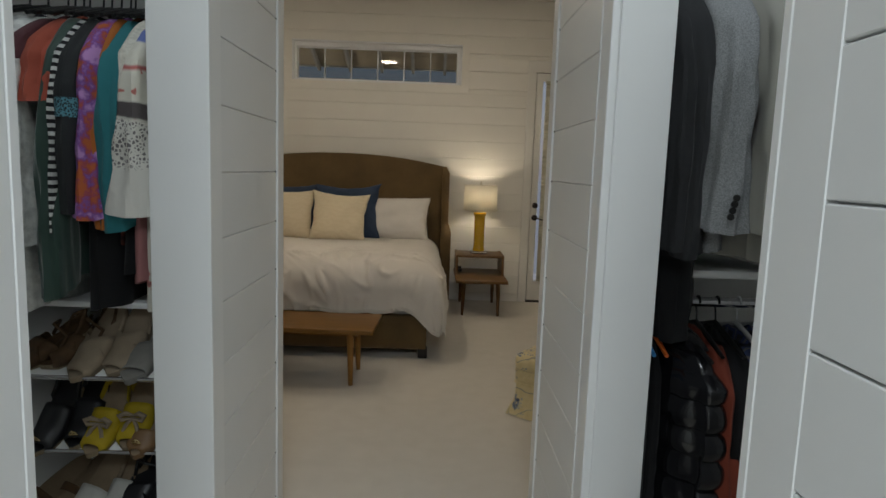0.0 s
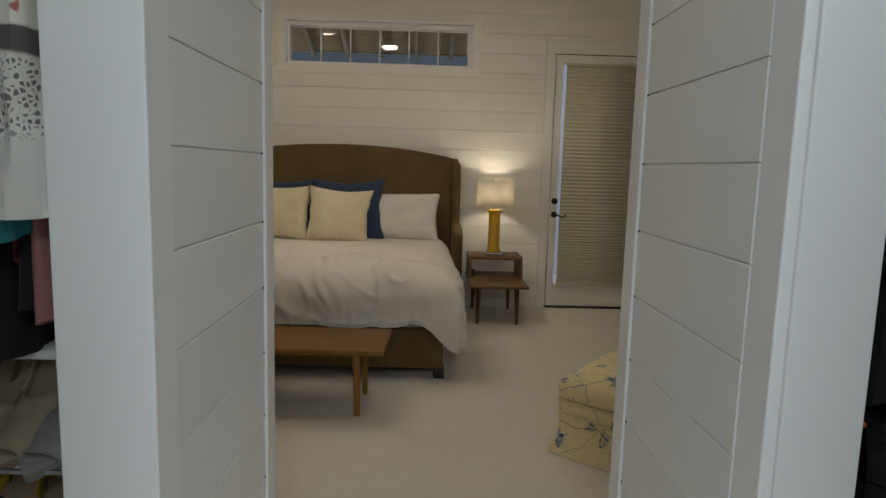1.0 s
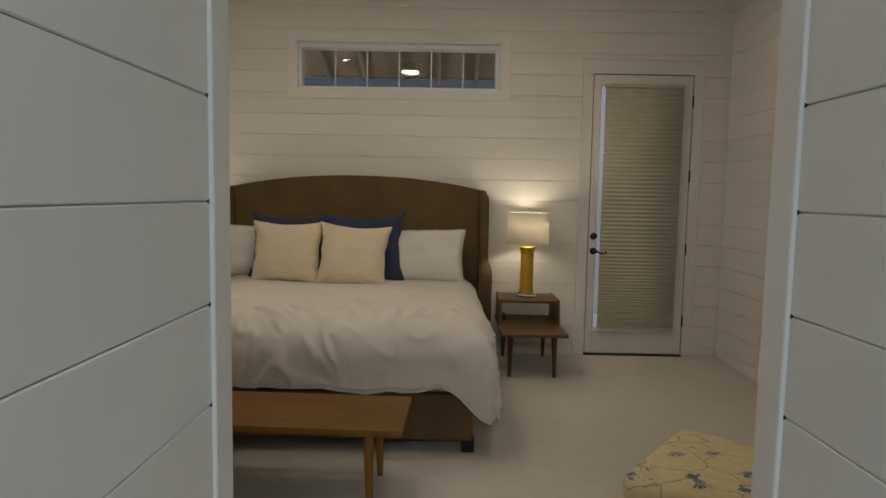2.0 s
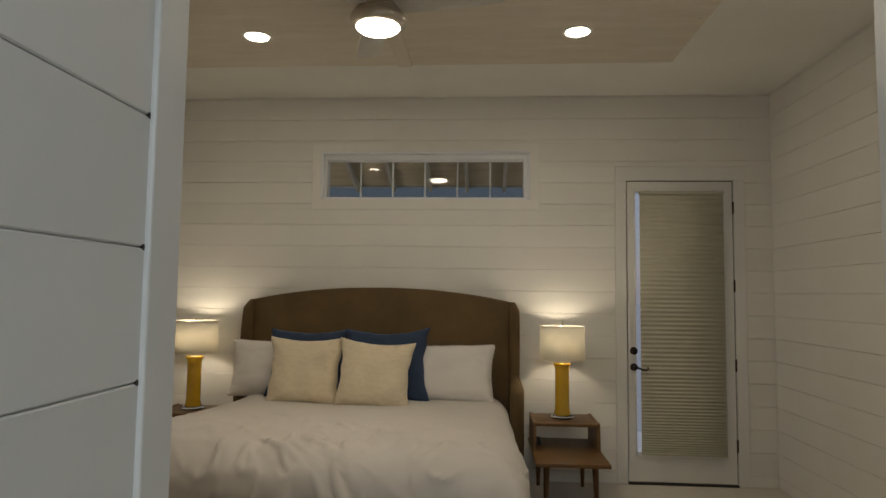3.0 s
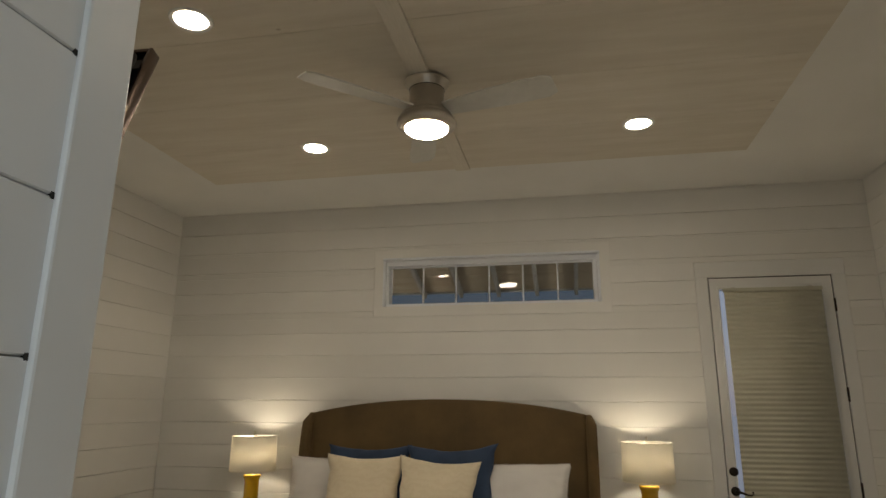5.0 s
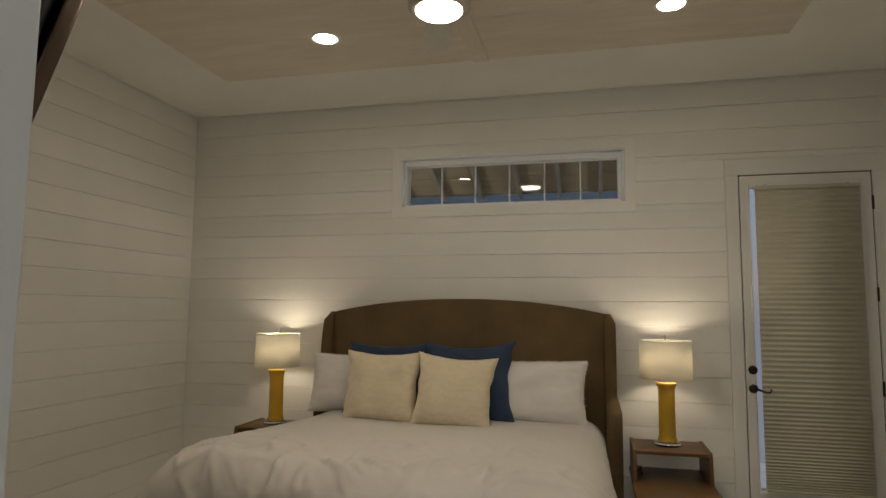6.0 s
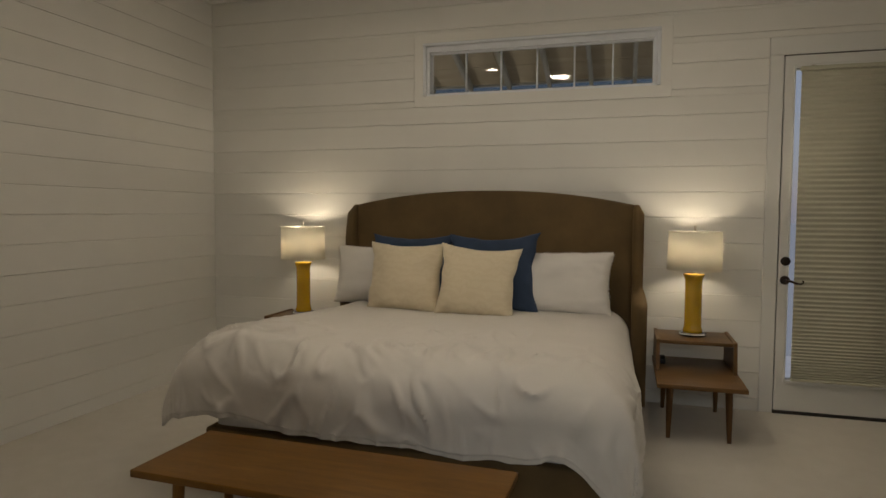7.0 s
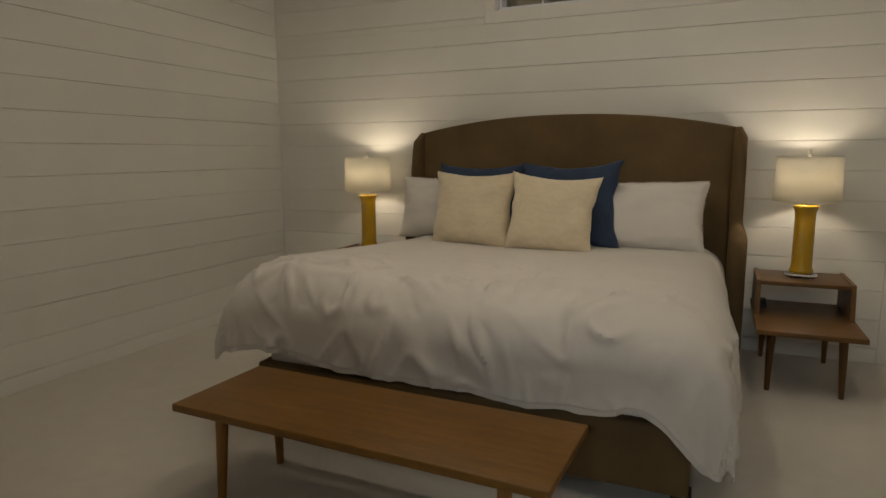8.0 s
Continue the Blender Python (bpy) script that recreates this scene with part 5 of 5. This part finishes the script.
garment("puffer_jacket", "glossy black quilted puffer jacket", "jacket", K["puffer"], 0.853, 0.34, 1.02, 1.64, 0.235, 0.115, None, 0.055, 8, 31, "black", 0.16)


# ---- shoes on the shelves ----
S = {}
S["brown"] = plain("brown_suede", (0.085, 0.045, 0.018), 0.8, 0.2, 40)
S["beige"] = plain("beige_suede", (0.27, 0.21, 0.145), 0.85, 0.08, 30)
S["insole"] = plain("tan_insole", (0.26, 0.19, 0.12), 0.6, 0.1, 30)
S["grey"] = plain("grey_leather", (0.20, 0.19, 0.17), 0.5, 0.1, 30)
S["black"] = plain("black_leather", (0.010, 0.010, 0.012), 0.4, 0.1, 30)
S["yellow"] = plain("yellow_suede", (0.42, 0.30, 0.006), 0.7, 0.1, 30)
S["tan"] = plain("tan_leather", (0.19, 0.105, 0.045), 0.45, 0.12, 30)
S["white"] = plain("white_leather", (0.55, 0.54, 0.50), 0.4, 0.05, 30)
S["rope"] = patterned("jute_rope", [(0.4, (0.20, 0.15, 0.09)), (0.6, (0.34, 0.27, 0.17))], 120, "Z")
S["gold"] = metal("gold_trim", (0.70, 0.55, 0.28), 0.25)


def foot_width(t):
    return 1.02 * (0.026 + 0.016 * math.sin(math.pi * min(1, max(0, t)) ** 0.85) + 0.010 * t - (0.03 * max(0, t - 0.86) / 0.14))


def shoe(label, upper, sole, at, heel=0.07, span=(0.5, 0.93), strap=0, bow=False, emblem=False, high=0.045, cross=False, back=0.0, insole=None, group="shoes on the shelves"):
    """One shoe, its toe towards -y, its heel at the back."""
    t = thing("shoe", at, label, "shoe", group)
    L = 0.245
    def top(f):
        return 0.014 + heel * max(0.0, 1 - f / 0.72) ** 1.15 + 0.012 * max(0.0, f - 0.85)
    rings, ins = [], []
    for j in range(15):
        f = j / 14
        y, w = L / 2 - L * f, foot_width(f)
        e = 0.75 if j in (0, 14) else 1.0
        rings.append([(-w * e * 0.95, y, 0.0), (w * e * 0.95, y, 0.0), (w * e, y, top(f) - 0.004), (w * e * 0.9, y, top(f)), (-w * e * 0.9, y, top(f)), (-w * e, y, top(f) - 0.004)])
        ins.append([(-w * e * 0.86, y, top(f) + 0.0005), (w * e * 0.86, y, top(f) + 0.0005), (w * e * 0.86, y, top(f) + 0.004), (-w * e * 0.86, y, top(f) + 0.004)])
    part("sole", loft(bmesh.new(), rings), sole, t)
    part("insole", loft(bmesh.new(), ins), insole or S["insole"], t)
    def vamp(lo, hi, tall, skew, nm="upper"):
        """A band of leather over the foot from lo to hi of its length, slanting by skew."""
        rows = []
        for j in range(9):
            e = j / 8
            row = []
            for k in range(15):
                a = math.pi * k / 14
                f = lo + (hi - lo) * e + skew * math.cos(a) * (1 - e) + 0.05 * math.sin(a) * (0.5 - e)
                f = max(0.02, min(0.98, f))
                w = foot_width(f) * 1.03
                hgt = tall * (1 - 0.42 * e ** 1.4)
                row.append((-w * math.copysign(abs(math.cos(a)) ** 0.8, math.cos(a)), L / 2 - L * f, top(f) - 0.005 + hgt * math.sin(a) ** 0.75))
            rows.append(row)
        up = part(nm, loft(bmesh.new(), rows, closed=False), upper, t)
        m = up.modifiers.new("thickness", "SOLIDIFY")
        m.thickness = 0.003
        return up
    if cross:
        vamp(span[0], span[1] - 0.05, high, 0.10, "cross_strap")
        front = vamp(span[0] + 0.02, span[1], high - 0.004, -0.10, "cross_strap")
    else:
        front = vamp(span[0], span[1], high, 0.0)
    if back:
        rows = []
        for j in range(5):
            row = []
            for k in range(17):
                a = math.pi * k / 16
                f = 0.30 * (1 - math.sin(a)) ** 1.2 + 0.015
                w = foot_width(f) * 1.0
                row.append((-w * math.cos(a), L / 2 - L * f + 0.004 * math.sin(a), top(f) - 0.003 + back * (j / 4) * (0.35 + 0.65 * math.sin(a))))
            rows.append(row)
        up = part("heel_counter", loft(bmesh.new(), rows, closed=False), upper, t)
        m = up.modifiers.new("thickness", "SOLIDIFY")
        m.thickness = 0.003
    if strap:
        for k in range(strap):
            f = 0.12 + 0.16 * k
            y, w = L / 2 - L * f, foot_width(f)
            pts = [(-w * 1.0, y - 0.03, top(f) - 0.004), (-w * 1.05, y, top(f) + 0.035), (0, y + 0.03 - 0.05 * k, top(f) + 0.06), (w * 1.05, y, top(f) + 0.035), (w * 1.0, y - 0.03, top(f) - 0.004)]
            part("strap", tube(bmesh.new(), pts, 0.0055, 8), upper, t)
    if bow:
        bm = bmesh.new()
        for s in (-1, 1):
            tube(bm, [(0, -0.035, 0.062), (s * 0.02, -0.04, 0.075), (s * 0.038, -0.045, 0.07), (s * 0.03, -0.05, 0.058), (0, -0.045, 0.06)], [0.004, 0.008, 0.008, 0.007, 0.004], 8)
            tube(bm, [(0, -0.045, 0.06), (s * 0.015, -0.06, 0.05), (s * 0.022, -0.075, 0.036)], [0.004, 0.006, 0.006], 8)
        part("bow", bm, S["beige"], front, "pale linen bow")
    if emblem:
        bm = boxes((-0.014, -0.098, 0.040, 0.014, -0.094, 0.044), (-0.002, -0.098, 0.028, 0.002, -0.094, 0.056), bevel=0.001, seg=1)
        tube(bm, [(0.011 * math.cos(a * math.pi / 8), -0.096, 0.042 + 0.011 * math.sin(a * math.pi / 8)) for a in range(17)], 0.0016, 6)
        part("emblem", bm, S["gold"], front, "round gold emblem")
    return t


def pair(label, upper, sole, x, z, gap=0.078, turn=0.0, y=0.105, **more):
    for k in (-1, 1):
        shoe(label, upper, sole, shoe_slope(z) @ pose(x + k * gap / 2, y + 0.012 * k, 0.001, 0, 0, turn + 3 * k), **more)


Z1, Z2, Z3 = SHOE_Z
pair("brown suede strappy sandal with a thick sole", S["brown"], S["rope"], -1.02, Z1, 0.090, -48, strap=2, heel=0.045, high=0.05, cross=True, span=(0.5, 0.9), back=0.05, insole=S["brown"])
pair("beige suede peep-toe wedge mule with crossed straps", S["beige"], S["beige"], -0.87, Z1, 0.086, -12, heel=0.10, cross=True, span=(0.5, 0.93), insole=S["beige"])
pair("grey leather slide with cut-out straps", S["grey"], S["grey"], -0.727, Z1, 0.088, -4, heel=0.03, strap=1, high=0.04, cross=True, span=(0.45, 0.85), insole=S["grey"])
pair("black leather wedge shoe with a small buckle", S["black"], S["rope"], -1.0, Z2, 0.086, -5, heel=0.09, strap=1, back=0.05, span=(0.42, 0.93), insole=S["black"], emblem=True)
pair("yellow suede peep-toe wedge with a linen bow", S["yellow"], S["rope"], -0.848, Z2, 0.086, -3, heel=0.09, bow=True, back=0.055, span=(0.46, 0.93))
pair("tan leather flat with a gold emblem", S["tan"], S["tan"], -0.718, Z2, 0.082, -2, heel=0.012, span=(0.66, 0.97), emblem=True, high=0.035, back=0.04)
pair("brown leather thong sandal", S["brown"], S["insole"], -1.03, Z3, 0.080, -25, heel=0.02, span=(0.6, 0.72), high=0.04)
pair("white leather mule with open heel", S["white"], S["insole"], -0.885, Z3, 0.085, -14, heel=0.07, span=(0.55, 0.93))
pair("black leather strappy sandal", S["black"], S["black"], -0.755, Z3, 0.08, -14, heel=0.06, strap=2, back=0.06, cross=True, insole=S["black"])
